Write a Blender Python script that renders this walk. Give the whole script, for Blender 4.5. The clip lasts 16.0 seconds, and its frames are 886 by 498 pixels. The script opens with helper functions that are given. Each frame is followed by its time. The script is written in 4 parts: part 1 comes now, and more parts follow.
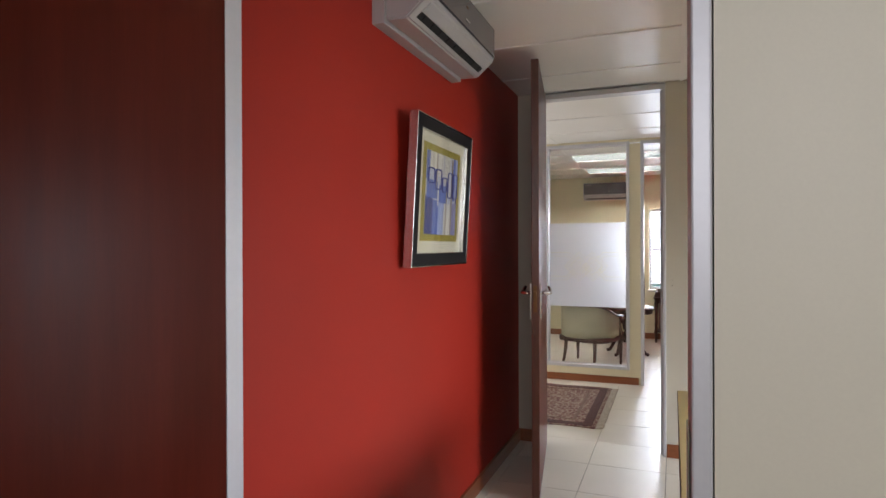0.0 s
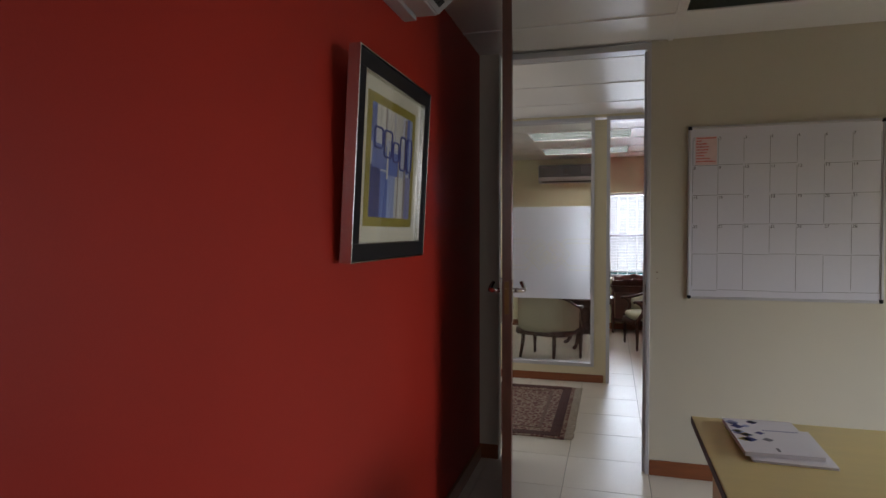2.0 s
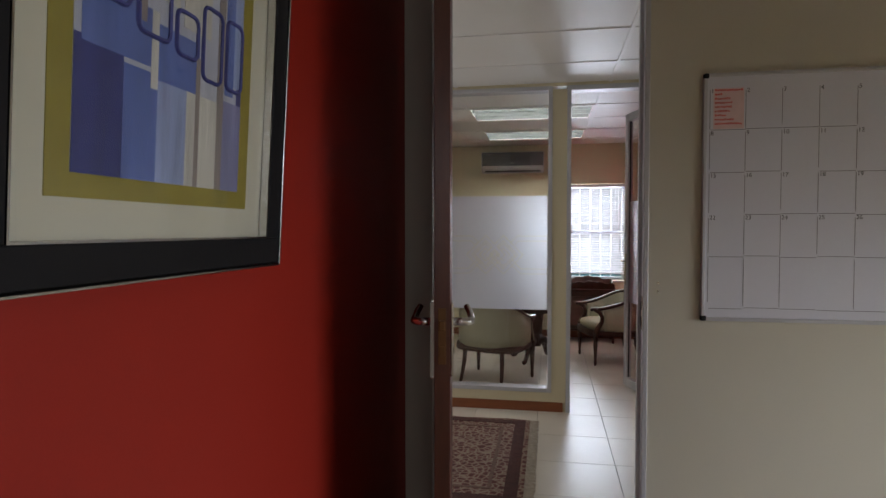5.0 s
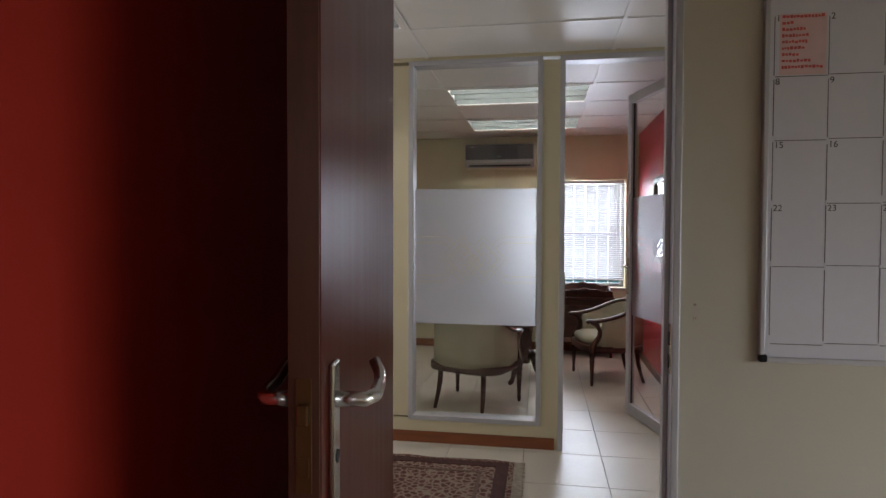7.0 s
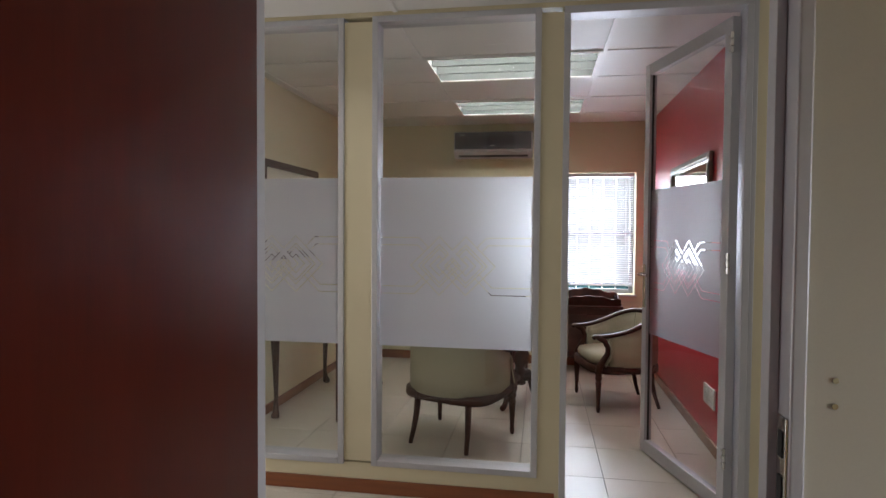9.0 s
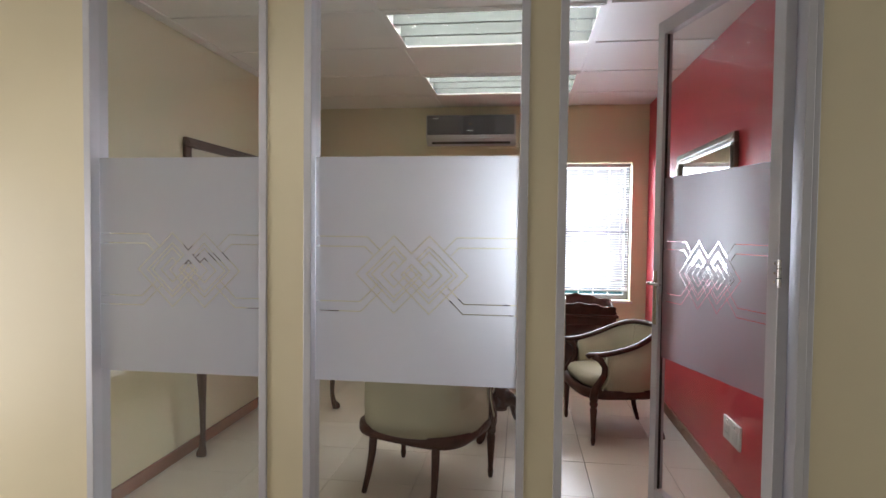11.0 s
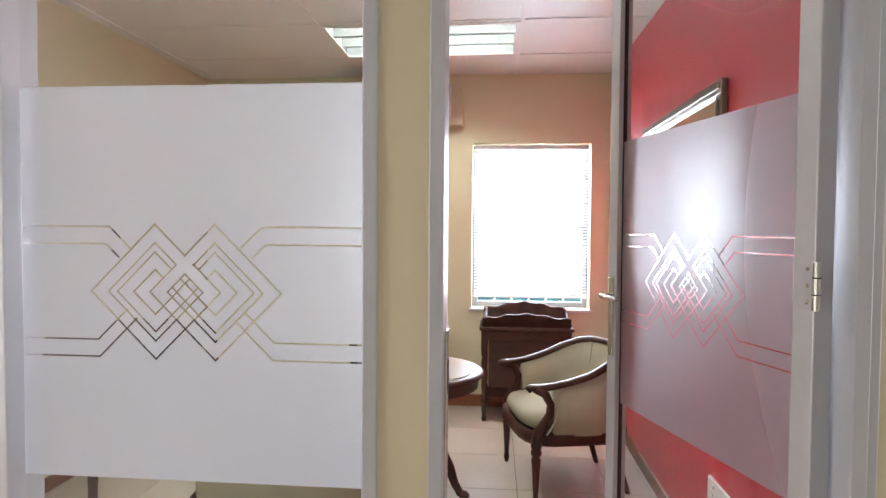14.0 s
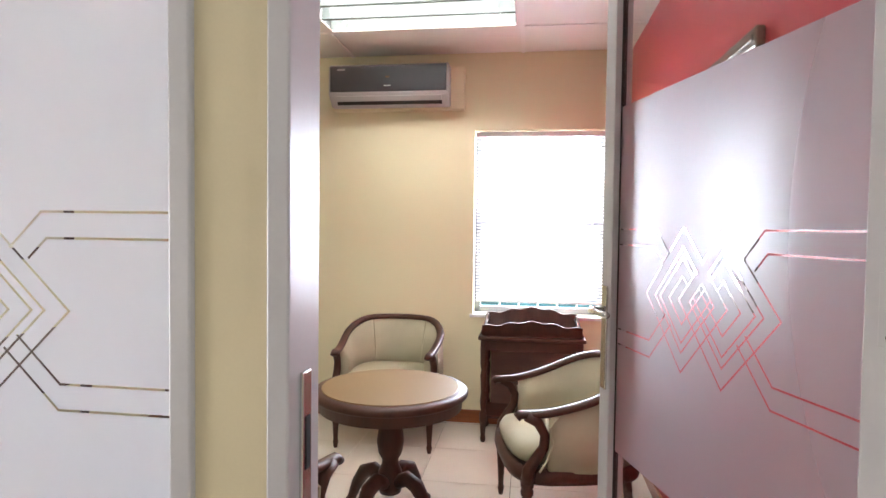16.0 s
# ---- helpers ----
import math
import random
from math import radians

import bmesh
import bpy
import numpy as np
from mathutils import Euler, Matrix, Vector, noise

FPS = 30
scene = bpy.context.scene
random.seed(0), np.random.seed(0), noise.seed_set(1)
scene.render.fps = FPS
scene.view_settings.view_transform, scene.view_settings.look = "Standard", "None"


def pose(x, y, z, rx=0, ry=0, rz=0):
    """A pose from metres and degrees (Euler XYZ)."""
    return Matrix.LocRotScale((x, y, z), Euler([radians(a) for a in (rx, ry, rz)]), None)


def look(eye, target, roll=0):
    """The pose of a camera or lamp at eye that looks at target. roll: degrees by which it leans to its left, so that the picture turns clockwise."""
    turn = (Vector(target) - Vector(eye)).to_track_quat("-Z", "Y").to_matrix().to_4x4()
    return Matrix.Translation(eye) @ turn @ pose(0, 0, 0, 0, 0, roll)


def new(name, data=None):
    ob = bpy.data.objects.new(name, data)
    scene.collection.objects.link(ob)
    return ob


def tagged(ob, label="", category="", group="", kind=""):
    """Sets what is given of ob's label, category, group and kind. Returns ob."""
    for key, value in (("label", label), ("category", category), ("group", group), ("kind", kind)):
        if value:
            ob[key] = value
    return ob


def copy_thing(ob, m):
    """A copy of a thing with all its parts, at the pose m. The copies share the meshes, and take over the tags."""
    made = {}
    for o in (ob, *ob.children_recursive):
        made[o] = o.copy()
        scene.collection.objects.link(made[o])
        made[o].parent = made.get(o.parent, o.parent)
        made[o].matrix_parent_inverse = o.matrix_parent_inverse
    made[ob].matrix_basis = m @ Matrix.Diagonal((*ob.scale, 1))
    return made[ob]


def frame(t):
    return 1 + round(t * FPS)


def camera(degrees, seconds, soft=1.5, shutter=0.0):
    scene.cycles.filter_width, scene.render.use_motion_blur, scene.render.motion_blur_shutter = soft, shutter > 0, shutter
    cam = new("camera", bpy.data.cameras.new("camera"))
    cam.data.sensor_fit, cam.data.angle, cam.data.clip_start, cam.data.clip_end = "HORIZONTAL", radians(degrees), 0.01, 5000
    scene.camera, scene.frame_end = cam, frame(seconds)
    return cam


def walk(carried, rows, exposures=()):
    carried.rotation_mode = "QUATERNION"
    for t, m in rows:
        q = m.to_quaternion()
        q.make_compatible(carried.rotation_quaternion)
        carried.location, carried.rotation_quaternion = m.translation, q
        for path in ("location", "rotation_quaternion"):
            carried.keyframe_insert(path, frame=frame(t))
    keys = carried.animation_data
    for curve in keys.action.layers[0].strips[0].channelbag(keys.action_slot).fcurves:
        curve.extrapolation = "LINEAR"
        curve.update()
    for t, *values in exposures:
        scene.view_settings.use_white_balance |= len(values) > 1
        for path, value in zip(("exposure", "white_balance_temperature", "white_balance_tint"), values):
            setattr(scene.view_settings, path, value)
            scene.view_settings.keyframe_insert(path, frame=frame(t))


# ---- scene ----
cam = camera(73.4, 16.0)
PATH = [
    (0, (0.138, 1.287, 1.338), (-0.584, 3.152, 1.334), -0.2),
    (0.5, (0.095, 1.419, 1.333), (-0.606, 3.291, 1.281), -0.1),
    (1, (0.032, 1.577, 1.343), (-0.622, 3.467, 1.287), -0.0),
    (1.5, (-0.022, 1.709, 1.346), (-0.623, 3.615, 1.29), -0.0),
    (2, (-0.109, 1.868, 1.347), (-0.655, 3.791, 1.292), -0.1),
    (2.5, (-0.197, 2.019, 1.344), (-0.684, 3.958, 1.29), -0.2),
    (3, (-0.246, 2.169, 1.329), (-0.687, 4.119, 1.275), -0.1),
    (3.5, (-0.269, 2.358, 1.343), (-0.678, 4.315, 1.287), -0.1),
    (4, (-0.276, 2.535, 1.332), (-0.66, 4.497, 1.272), -0.1),
    (4.5, (-0.291, 2.749, 1.333), (-0.656, 4.714, 1.272), -0.1),
    (5, (-0.282, 2.945, 1.329), (-0.632, 4.913, 1.266), -0.0),
    (7.5, (-0.245, 3.919, 1.311), (-0.571, 5.892, 1.257), 0.2),
    (8, (-0.229, 4.125, 1.315), (-0.562, 6.097, 1.256), 0.3),
    (8.5, (-0.238, 4.299, 1.312), (-0.568, 6.27, 1.25), 0.4),
    (9, (-0.249, 4.485, 1.32), (-0.575, 6.457, 1.259), 0.4),
    (9.2, (-0.256, 4.556, 1.326), (-0.577, 6.529, 1.259), 0.5),
    (11.5, (-0.277, 5.398, 1.314), (-0.518, 7.383, 1.246), 0.5),
    (12, (-0.251, 5.572, 1.298), (-0.467, 7.559, 1.232), 0.4),
    (12.5, (-0.203, 5.751, 1.3), (-0.397, 7.74, 1.235), 0.4),
    (13, (-0.156, 5.898, 1.286), (-0.338, 7.889, 1.222), 0.3),
    (13.5, (-0.092, 6.045, 1.28), (-0.267, 8.036, 1.216), 0.4),
    (14, (-0.026, 6.171, 1.285), (-0.199, 8.162, 1.218), 0.4),
    (14.5, (0.04, 6.3, 1.291), (-0.137, 8.291, 1.221), 0.4),
    (15, (0.096, 6.403, 1.29), (-0.1, 8.392, 1.214), 0.4),
    (15.5, (0.134, 6.513, 1.284), (-0.101, 8.498, 1.205), 0.5),
    (16, (0.167, 6.631, 1.270), (-0.12, 8.609, 1.199), 0.7),
]
EXPOSURES = [(0, 0.95), (1, 0.4), (2.5, -0.35), (3.5, -0.38), (5, -0.2), (7.5, -0.15), (9, 0.05), (11.5, 0.55), (12.5, 0.82), (14, 1.2), (16, 1.45)]
walk(cam, [(t, look(eye, target, roll)) for t, eye, target, roll in PATH], [(t, stops, 6350, 14) for t, stops in EXPOSURES])
W_MEET, W_OFFICE, W_CORR, W_CORR2, W_FOYER = 64, 38, 9, 15, 25
TUBE_GLOW, TUBE_GLOW_CORR = 28, 15


# ---------- exposure is keyed in the walk; world, daylight and added fill lamps ---
world = bpy.data.worlds.new("sky")
world.use_nodes = True
scene.world = world
wn = world.node_tree.nodes
sky = wn.new("ShaderNodeTexSky")
sky.sky_type, sky.sun_disc = "NISHITA", False
sky.sun_elevation, sky.sun_rotation = radians(50), radians(160)
wn["Background"].inputs["Strength"].default_value = 0.12
world.node_tree.links.new(sky.outputs[0], wn["Background"].inputs["Color"])


# area lamp, used for window daylight and for added fill
def daylight(name, eye, target, w, h, watts, colour, spread=180):
    lamp = bpy.data.lights.new(name, "AREA")
    lamp.shape, lamp.size, lamp.size_y, lamp.energy, lamp.color = "RECTANGLE", w, h, watts, colour
    lamp.spread = radians(spread)
    ob = new(name, lamp)
    ob.matrix_world = look(eye, target)
    return ob


CEIL = 2.39
TOP = CEIL + 0.14
daylight("daylight_meeting_window", (0.23, 10.80, 1.41), (0.1, 8.4, 0.9), 0.70, 1.12, W_MEET, (0.80, 0.89, 1.0))
daylight("daylight_office_window", (2.96, 3.7, 1.2), (1.35, 3.6, 0.0), 1.7, 0.9, W_OFFICE, (0.86, 0.93, 1.0), 114)
# added fill at both corridor ends; the walls behind have no opening
daylight("fill_corridor_end", (3.15, 6.35, 1.35), (-1, 6.35, 1.2), 1.5, 2.0, W_CORR, (0.84, 0.91, 1.0))
daylight("fill_corridor_far_end", (-3.15, 6.35, 0.9), (1, 6.35, 1.2), 1.5, 1.3, W_CORR2, (0.95, 0.96, 1.0))
# added fill lamp before the blank foyer wall, to brighten the doorway side
daylight("fill_entrance", (0.7, -0.46, 1.5), (0.7, 2.2, 0.6), 1.2, 1.4, W_FOYER, (0.95, 0.97, 1.0))


# ---------- materials ----------
def material(name, colour, rough=0.5, metal=0.0, var=0.12, scale=3.0, fine=60.0, bump=0.03, stretch=(1, 1, 1), coat=0.0, random_amount=0.0, spec=0.5):
    """Painted or plain surface: colour varied at two scales, fine relief, uneven gloss."""
    m = bpy.data.materials.new(name)
    m.use_nodes = True
    n, link = m.node_tree.nodes, m.node_tree.links.new
    b = n["Principled BSDF"]
    co = n.new("ShaderNodeTexCoord")
    mp = n.new("ShaderNodeMapping")
    mp.inputs["Scale"].default_value = stretch
    link(co.outputs["Object"], mp.inputs["Vector"])
    big, small = n.new("ShaderNodeTexNoise"), n.new("ShaderNodeTexNoise")
    big.inputs["Scale"].default_value, small.inputs["Scale"].default_value = scale, fine
    big.inputs["Detail"].default_value = 5
    for t in (big, small):
        link(mp.outputs[0], t.inputs["Vector"])
    add = n.new("ShaderNodeMath")
    add.operation = "MULTIPLY_ADD"
    add.inputs[1].default_value = 0.35
    link(small.outputs["Fac"], add.inputs[0])
    link(big.outputs["Fac"], add.inputs[2])
    last = add
    if random_amount:
        info = n.new("ShaderNodeObjectInfo")
        r = n.new("ShaderNodeMath")
        r.operation = "MULTIPLY_ADD"
        r.inputs[1].default_value = random_amount
        link(info.outputs["Random"], r.inputs[0])
        link(add.outputs[0], r.inputs[2])
        last = r
    ramp = n.new("ShaderNodeMapRange")
    ramp.inputs["From Min"].default_value, ramp.inputs["From Max"].default_value = 0.35, 1.0
    ramp.inputs["To Min"].default_value, ramp.inputs["To Max"].default_value = 1 - var, 1 + var
    link(last.outputs[0], ramp.inputs["Value"])
    mul = n.new("ShaderNodeVectorMath")
    mul.operation = "SCALE"
    mul.inputs[0].default_value = colour
    link(ramp.outputs[0], mul.inputs["Scale"])
    link(mul.outputs[0], b.inputs["Base Color"])
    rr = n.new("ShaderNodeMapRange")
    rr.inputs["To Min"].default_value, rr.inputs["To Max"].default_value = max(0.02, rough - 0.06), min(1, rough + 0.06)
    link(big.outputs["Fac"], rr.inputs["Value"])
    link(rr.outputs[0], b.inputs["Roughness"])
    b.inputs["Metallic"].default_value = metal
    b.inputs["Specular IOR Level"].default_value = spec
    b.inputs["Coat Weight"].default_value = coat
    b.inputs["Coat Roughness"].default_value = 0.12
    if bump:
        bp = n.new("ShaderNodeBump")
        bp.inputs["Strength"].default_value, bp.inputs["Distance"].default_value = bump * 4, 0.002
        link(small.outputs["Fac"], bp.inputs["Height"])
        link(bp.outputs[0], b.inputs["Normal"])
    return m


M_RED = material("red_wall_paint", (0.36, 0.024, 0.013), 0.5, var=0.08, scale=1.2, fine=220, bump=0.015, spec=0.22)
M_RED2 = material("crimson_wall_paint", (0.55, 0.035, 0.055), 0.38, var=0.06, scale=1.2, fine=220, bump=0.015)
M_CREAM = material("cream_wall_paint", (0.72, 0.665, 0.45), 0.5, var=0.05, scale=1.0, fine=240, bump=0.012)
M_CREAM_OFFICE = material("stone_wall_paint", (0.58, 0.54, 0.44), 0.5, var=0.05, scale=1.0, fine=240, bump=0.012)
M_CREAM_POST = material("pale_yellow_paint", (0.68, 0.60, 0.41), 0.45, var=0.05, scale=1.2, fine=200, bump=0.012)
M_CEIL = material("white_ceiling_board", (0.80, 0.78, 0.75), 0.45, var=0.04, scale=2.0, fine=150, bump=0.05)
M_TBAR = material("white_ceiling_grid", (0.82, 0.80, 0.78), 0.4, var=0.03, bump=0)
M_TILE = material("cream_glazed_floor_tile", (0.66, 0.61, 0.52), 0.36, var=0.06, scale=2.5, fine=90, bump=0.012, random_amount=0.12)
M_GROUT = material("grey_grout", (0.20, 0.17, 0.13), 0.9, var=0.2, scale=8)
M_SKIRT = material("varnished_brown_skirting", (0.23, 0.068, 0.022), 0.3, var=0.25, scale=3, fine=40, stretch=(1, 1, 12), coat=0.3)
M_MAHOG = material("varnished_mahogany", (0.070, 0.0085, 0.004), 0.33, var=0.25, scale=2.5, fine=30, stretch=(9, 9, 0.6), bump=0.002, spec=0.11)
M_EDGE = material("worn_door_edging", (0.085, 0.028, 0.014), 0.35, var=0.3, scale=4, fine=40, stretch=(8, 8, 1), bump=0.01)
M_WOOD = material("dark_polished_wood", (0.06, 0.021, 0.012), 0.48, var=0.4, scale=6, fine=60, stretch=(4, 4, 1), bump=0.012, spec=0.35, coat=0.03)
M_LEATHER = material("tan_table_inlay", (0.19, 0.115, 0.045), 0.48, var=0.12, scale=4, fine=120, bump=0.02)
M_FABRIC = material("beige_upholstery", (0.41, 0.375, 0.265), 0.85, var=0.1, scale=7, fine=500, bump=0.12)
M_ALU = material("anodised_aluminium", (0.53, 0.525, 0.55), 0.42, metal=0.25, var=0.06, scale=4, fine=120, bump=0.01)
M_ALU_DARK = material("black_rubber_gasket", (0.02, 0.02, 0.02), 0.6, bump=0)
M_STEEL = material("brushed_steel", (0.60, 0.59, 0.57), 0.22, metal=1.0, var=0.08, scale=10, fine=150, bump=0.01)
M_BRASS = material("worn_brass", (0.16, 0.085, 0.035), 0.42, metal=0.9, var=0.2, scale=12, bump=0.01)
M_AC = material("silver_grey_plastic", (0.42, 0.41, 0.41), 0.35, var=0.04, bump=0.01)
M_ACDARK = material("glossy_charcoal_panel", (0.07, 0.068, 0.075), 0.10, var=0.05, bump=0, coat=0.4)
M_BLACK = material("matt_black", (0.012, 0.011, 0.012), 0.5, var=0.2, bump=0.02, spec=0.2)
# black for solid holes, slots and gaps: the shade inside is painted on
M_SLOT = material("shadowed_vent_black", (0.012, 0.012, 0.012), 0.7, bump=0)
M_MATBOARD = material("cream_mount_board", (0.66, 0.61, 0.49), 0.75, var=0.04, fine=300, bump=0.03)
M_GOLD = material("olive_gold_mount", (0.34, 0.27, 0.05), 0.5, var=0.2, scale=9, bump=0.02)
M_WB = material("whiteboard_enamel", (0.70, 0.70, 0.77), 0.22, var=0.03, scale=2, bump=0.004)
M_LINE = material("grey_marker_line", (0.17, 0.17, 0.19), 0.6, var=0.3, scale=20, bump=0)
M_INK = material("black_marker", (0.05, 0.05, 0.06), 0.6, bump=0)
M_REDINK = material("red_marker", (0.62, 0.10, 0.09), 0.6, var=0.25, scale=60, bump=0)
M_PINK = material("smudged_pink_marker", (0.72, 0.52, 0.52), 0.5, var=0.08, scale=25, bump=0)
M_DESK = material("pale_yellow_laminate", (0.70, 0.56, 0.25), 0.38, var=0.05, scale=3, fine=50, stretch=(1, 8, 1), bump=0.01)
M_PAPER = material("white_glossy_paper", (0.78, 0.76, 0.80), 0.3, var=0.03, bump=0.01)
M_PVC = material("white_plastic", (0.78, 0.77, 0.76), 0.35, var=0.03, bump=0.01)
M_SLAT = material("white_blind_slat", (0.70, 0.69, 0.71), 0.4, var=0.03, bump=0.01)
M_TRIM = material("white_window_paint", (0.75, 0.73, 0.72), 0.4, var=0.05, bump=0.02)
# white frame seen against the daylight: its backlit shade is put into the grey
M_WINFRAME = material("backlit_grey_window_frame", (0.24, 0.24, 0.26), 0.45, var=0.06, bump=0.01)
M_TEAL = material("dark_teal_outside_wall", (0.02, 0.10, 0.12), 0.7, var=0.2, bump=0)
M_REFL = material("bright_anodised_reflector", (0.80, 0.84, 0.83), 0.16, metal=0.92, var=0.05, bump=0)
M_HOUSING = material("dull_grey_light_housing", (0.11, 0.125, 0.122), 0.5, var=0.1, bump=0)
M_TUBE = material("fluorescent_tube_glass", (0.85, 0.85, 0.83), 0.25, var=0.02, bump=0)


def glass_material():
    m = bpy.data.materials.new("clear_glass")
    m.use_nodes = True
    n, link = m.node_tree.nodes, m.node_tree.links.new
    n.remove(n["Principled BSDF"])
    tr, gl, mix = n.new("ShaderNodeBsdfTransparent"), n.new("ShaderNodeBsdfGlossy"), n.new("ShaderNodeMixShader")
    lw, pw, fr = n.new("ShaderNodeLayerWeight"), n.new("ShaderNodeMath"), n.new("ShaderNodeMath")
    lw.inputs["Blend"].default_value = 0.5
    pw.operation, fr.operation = "POWER", "MULTIPLY_ADD"
    pw.inputs[1].default_value, fr.inputs[1].default_value, fr.inputs[2].default_value = 5.0, 0.6, 0.035
    link(lw.outputs["Facing"], pw.inputs[0])
    link(pw.outputs[0], fr.inputs[0])
    tr.inputs["Color"].default_value = (0.97, 0.98, 0.97, 1)
    gl.inputs["Roughness"].default_value = 0.01
    link(fr.outputs[0], mix.inputs[0])
    link(tr.outputs[0], mix.inputs[1])
    link(gl.outputs[0], mix.inputs[2])
    link(mix.outputs[0], n["Material Output"].inputs["Surface"])
    return m


def film_material():
    m = bpy.data.materials.new("frosted_privacy_film")
    m.use_nodes = True
    n, link = m.node_tree.nodes, m.node_tree.links.new
    n.remove(n["Principled BSDF"])
    tl, df, mix = n.new("ShaderNodeBsdfTranslucent"), n.new("ShaderNodeBsdfDiffuse"), n.new("ShaderNodeMixShader")
    gl, mix2 = n.new("ShaderNodeBsdfGlossy"), n.new("ShaderNodeMixShader")
    tr, mix3 = n.new("ShaderNodeBsdfRefraction"), n.new("ShaderNodeMixShader")
    tr.inputs["Roughness"].default_value, tr.inputs["IOR"].default_value = 0.95, 1.28
    noi = n.new("ShaderNodeTexNoise")
    noi.inputs["Scale"].default_value = 900
    bp = n.new("ShaderNodeBump")
    bp.inputs["Strength"].default_value, bp.inputs["Distance"].default_value = 0.25, 0.001
    link(noi.outputs["Fac"], bp.inputs["Height"])
    tl.inputs["Color"].default_value = (0.60, 0.60, 0.64, 1)
    df.inputs["Color"].default_value = (0.32, 0.32, 0.32, 1)
    gl.inputs["Roughness"].default_value = 0.5
    for s in (tl, df, gl):
        link(bp.outputs[0], s.inputs["Normal"])
    mix.inputs[0].default_value, mix2.inputs[0].default_value, mix3.inputs[0].default_value = 0.34, 0.05, 0.22
    link(tl.outputs[0], mix.inputs[1])
    link(df.outputs[0], mix.inputs[2])
    link(mix.outputs[0], mix2.inputs[1])
    link(gl.outputs[0], mix2.inputs[2])
    link(mix2.outputs[0], mix3.inputs[1])
    link(tr.outputs[0], mix3.inputs[2])
    link(mix3.outputs[0], n["Material Output"].inputs["Surface"])
    return m


def glow_material(name, colour, strength):
    m = bpy.data.materials.new(name)
    m.use_nodes = True
    n = m.node_tree.nodes
    n.remove(n["Principled BSDF"])
    e = n.new("ShaderNodeEmission")
    e.inputs["Color"].default_value, e.inputs["Strength"].default_value = (*colour, 1), strength
    m.node_tree.links.new(e.outputs[0], n["Material Output"].inputs["Surface"])
    return m


def rug_material():
    m = material("woven_red_brown_rug", (0.16, 0.055, 0.04), 0.95, var=0.3, scale=14, fine=420, bump=0.25)
    n, link = m.node_tree.nodes, m.node_tree.links.new
    b = n["Principled BSDF"]
    co = n.new("ShaderNodeTexCoord")
    vor = n.new("ShaderNodeTexVoronoi")
    vor.inputs["Scale"].default_value = 26
    vor.feature = "DISTANCE_TO_EDGE"
    noi = n.new("ShaderNodeTexNoise")
    noi.inputs["Scale"].default_value, noi.inputs["Detail"].default_value = 60, 4
    link(co.outputs["Object"], vor.inputs["Vector"])
    link(co.outputs["Object"], noi.inputs["Vector"])
    mul = n.new("ShaderNodeMath")
    mul.operation = "MULTIPLY"
    link(vor.outputs["Distance"], mul.inputs[0])
    link(noi.outputs["Fac"], mul.inputs[1])
    ramp = n.new("ShaderNodeValToRGB")
    e = ramp.color_ramp.elements
    e[0].position, e[0].color = 0.02, (0.30, 0.23, 0.17, 1)
    e[1].position, e[1].color = 0.16, (0.10, 0.032, 0.028, 1)
    k = ramp.color_ramp.elements.new(0.07)
    k.color = (0.17, 0.06, 0.05, 1)
    link(mul.outputs[0], ramp.inputs["Fac"])
    link(ramp.outputs[0], b.inputs["Base Color"])
    return m


M_GLASS, M_FILM, M_RUG = glass_material(), film_material(), rug_material()
M_RUGEDGE = material("dark_rug_border", (0.075, 0.026, 0.022), 0.95, var=0.4, scale=30, fine=400, bump=0.25)
M_RUGLINE = material("faded_rug_band", (0.17, 0.10, 0.075), 0.95, var=0.4, scale=60, fine=400, bump=0.25)
M_FRINGE = material("pale_rug_fringe", (0.42, 0.36, 0.29), 0.95, var=0.3, scale=40, fine=300, bump=0.2)
M_OUT = glow_material("bright_daylight_outside", (0.95, 0.97, 1.0), 0.55)
M_MIRROR = material("mirror_silver", (0.86, 0.87, 0.87), 0.03, metal=1.0, var=0.01, bump=0)


# ---------- mesh helpers ----------
def mesh_of(name, bm, mat, smooth=False):
    me = bpy.data.meshes.new(name)
    bmesh.ops.recalc_face_normals(bm, faces=bm.faces)
    bm.to_mesh(me)
    bm.free()
    if mat:
        me.materials.append(mat)
    if smooth:
        for p in me.polygons:
            p.use_smooth = True
    return me


def part(name, bm, mat, parent, label="", smooth=False):
    ob = new(name, mesh_of(name, bm, mat, smooth))
    ob.parent = parent
    return tagged(ob, label)


def thing(name, m, label, category, group="", kind=""):
    ob = new(name)
    ob.empty_display_size = 0.1
    ob.matrix_world = m
    return tagged(ob, label, category, group, kind)


def box(x0, x1, y0, y1, z0, z1, bevel=0.0, bm=None, seg=2):
    one = bmesh.new()
    bmesh.ops.create_cube(one, size=1)
    for v in one.verts:
        v.co = Vector((x0 + (v.co.x + 0.5) * (x1 - x0), y0 + (v.co.y + 0.5) * (y1 - y0), z0 + (v.co.z + 0.5) * (z1 - z0)))
    if bevel:
        bmesh.ops.bevel(one, geom=one.edges[:], offset=bevel, segments=seg, affect="EDGES", profile=0.5)
    if bm is None:
        return one
    me = bpy.data.meshes.new("tmp")
    one.to_mesh(me)
    one.free()
    bm.from_mesh(me)
    bpy.data.meshes.remove(me)
    return bm


def boxes(*specs, bevel=0.0):
    bm = bmesh.new()
    for s in specs:
        box(*s, bevel=bevel, bm=bm)
    return bm


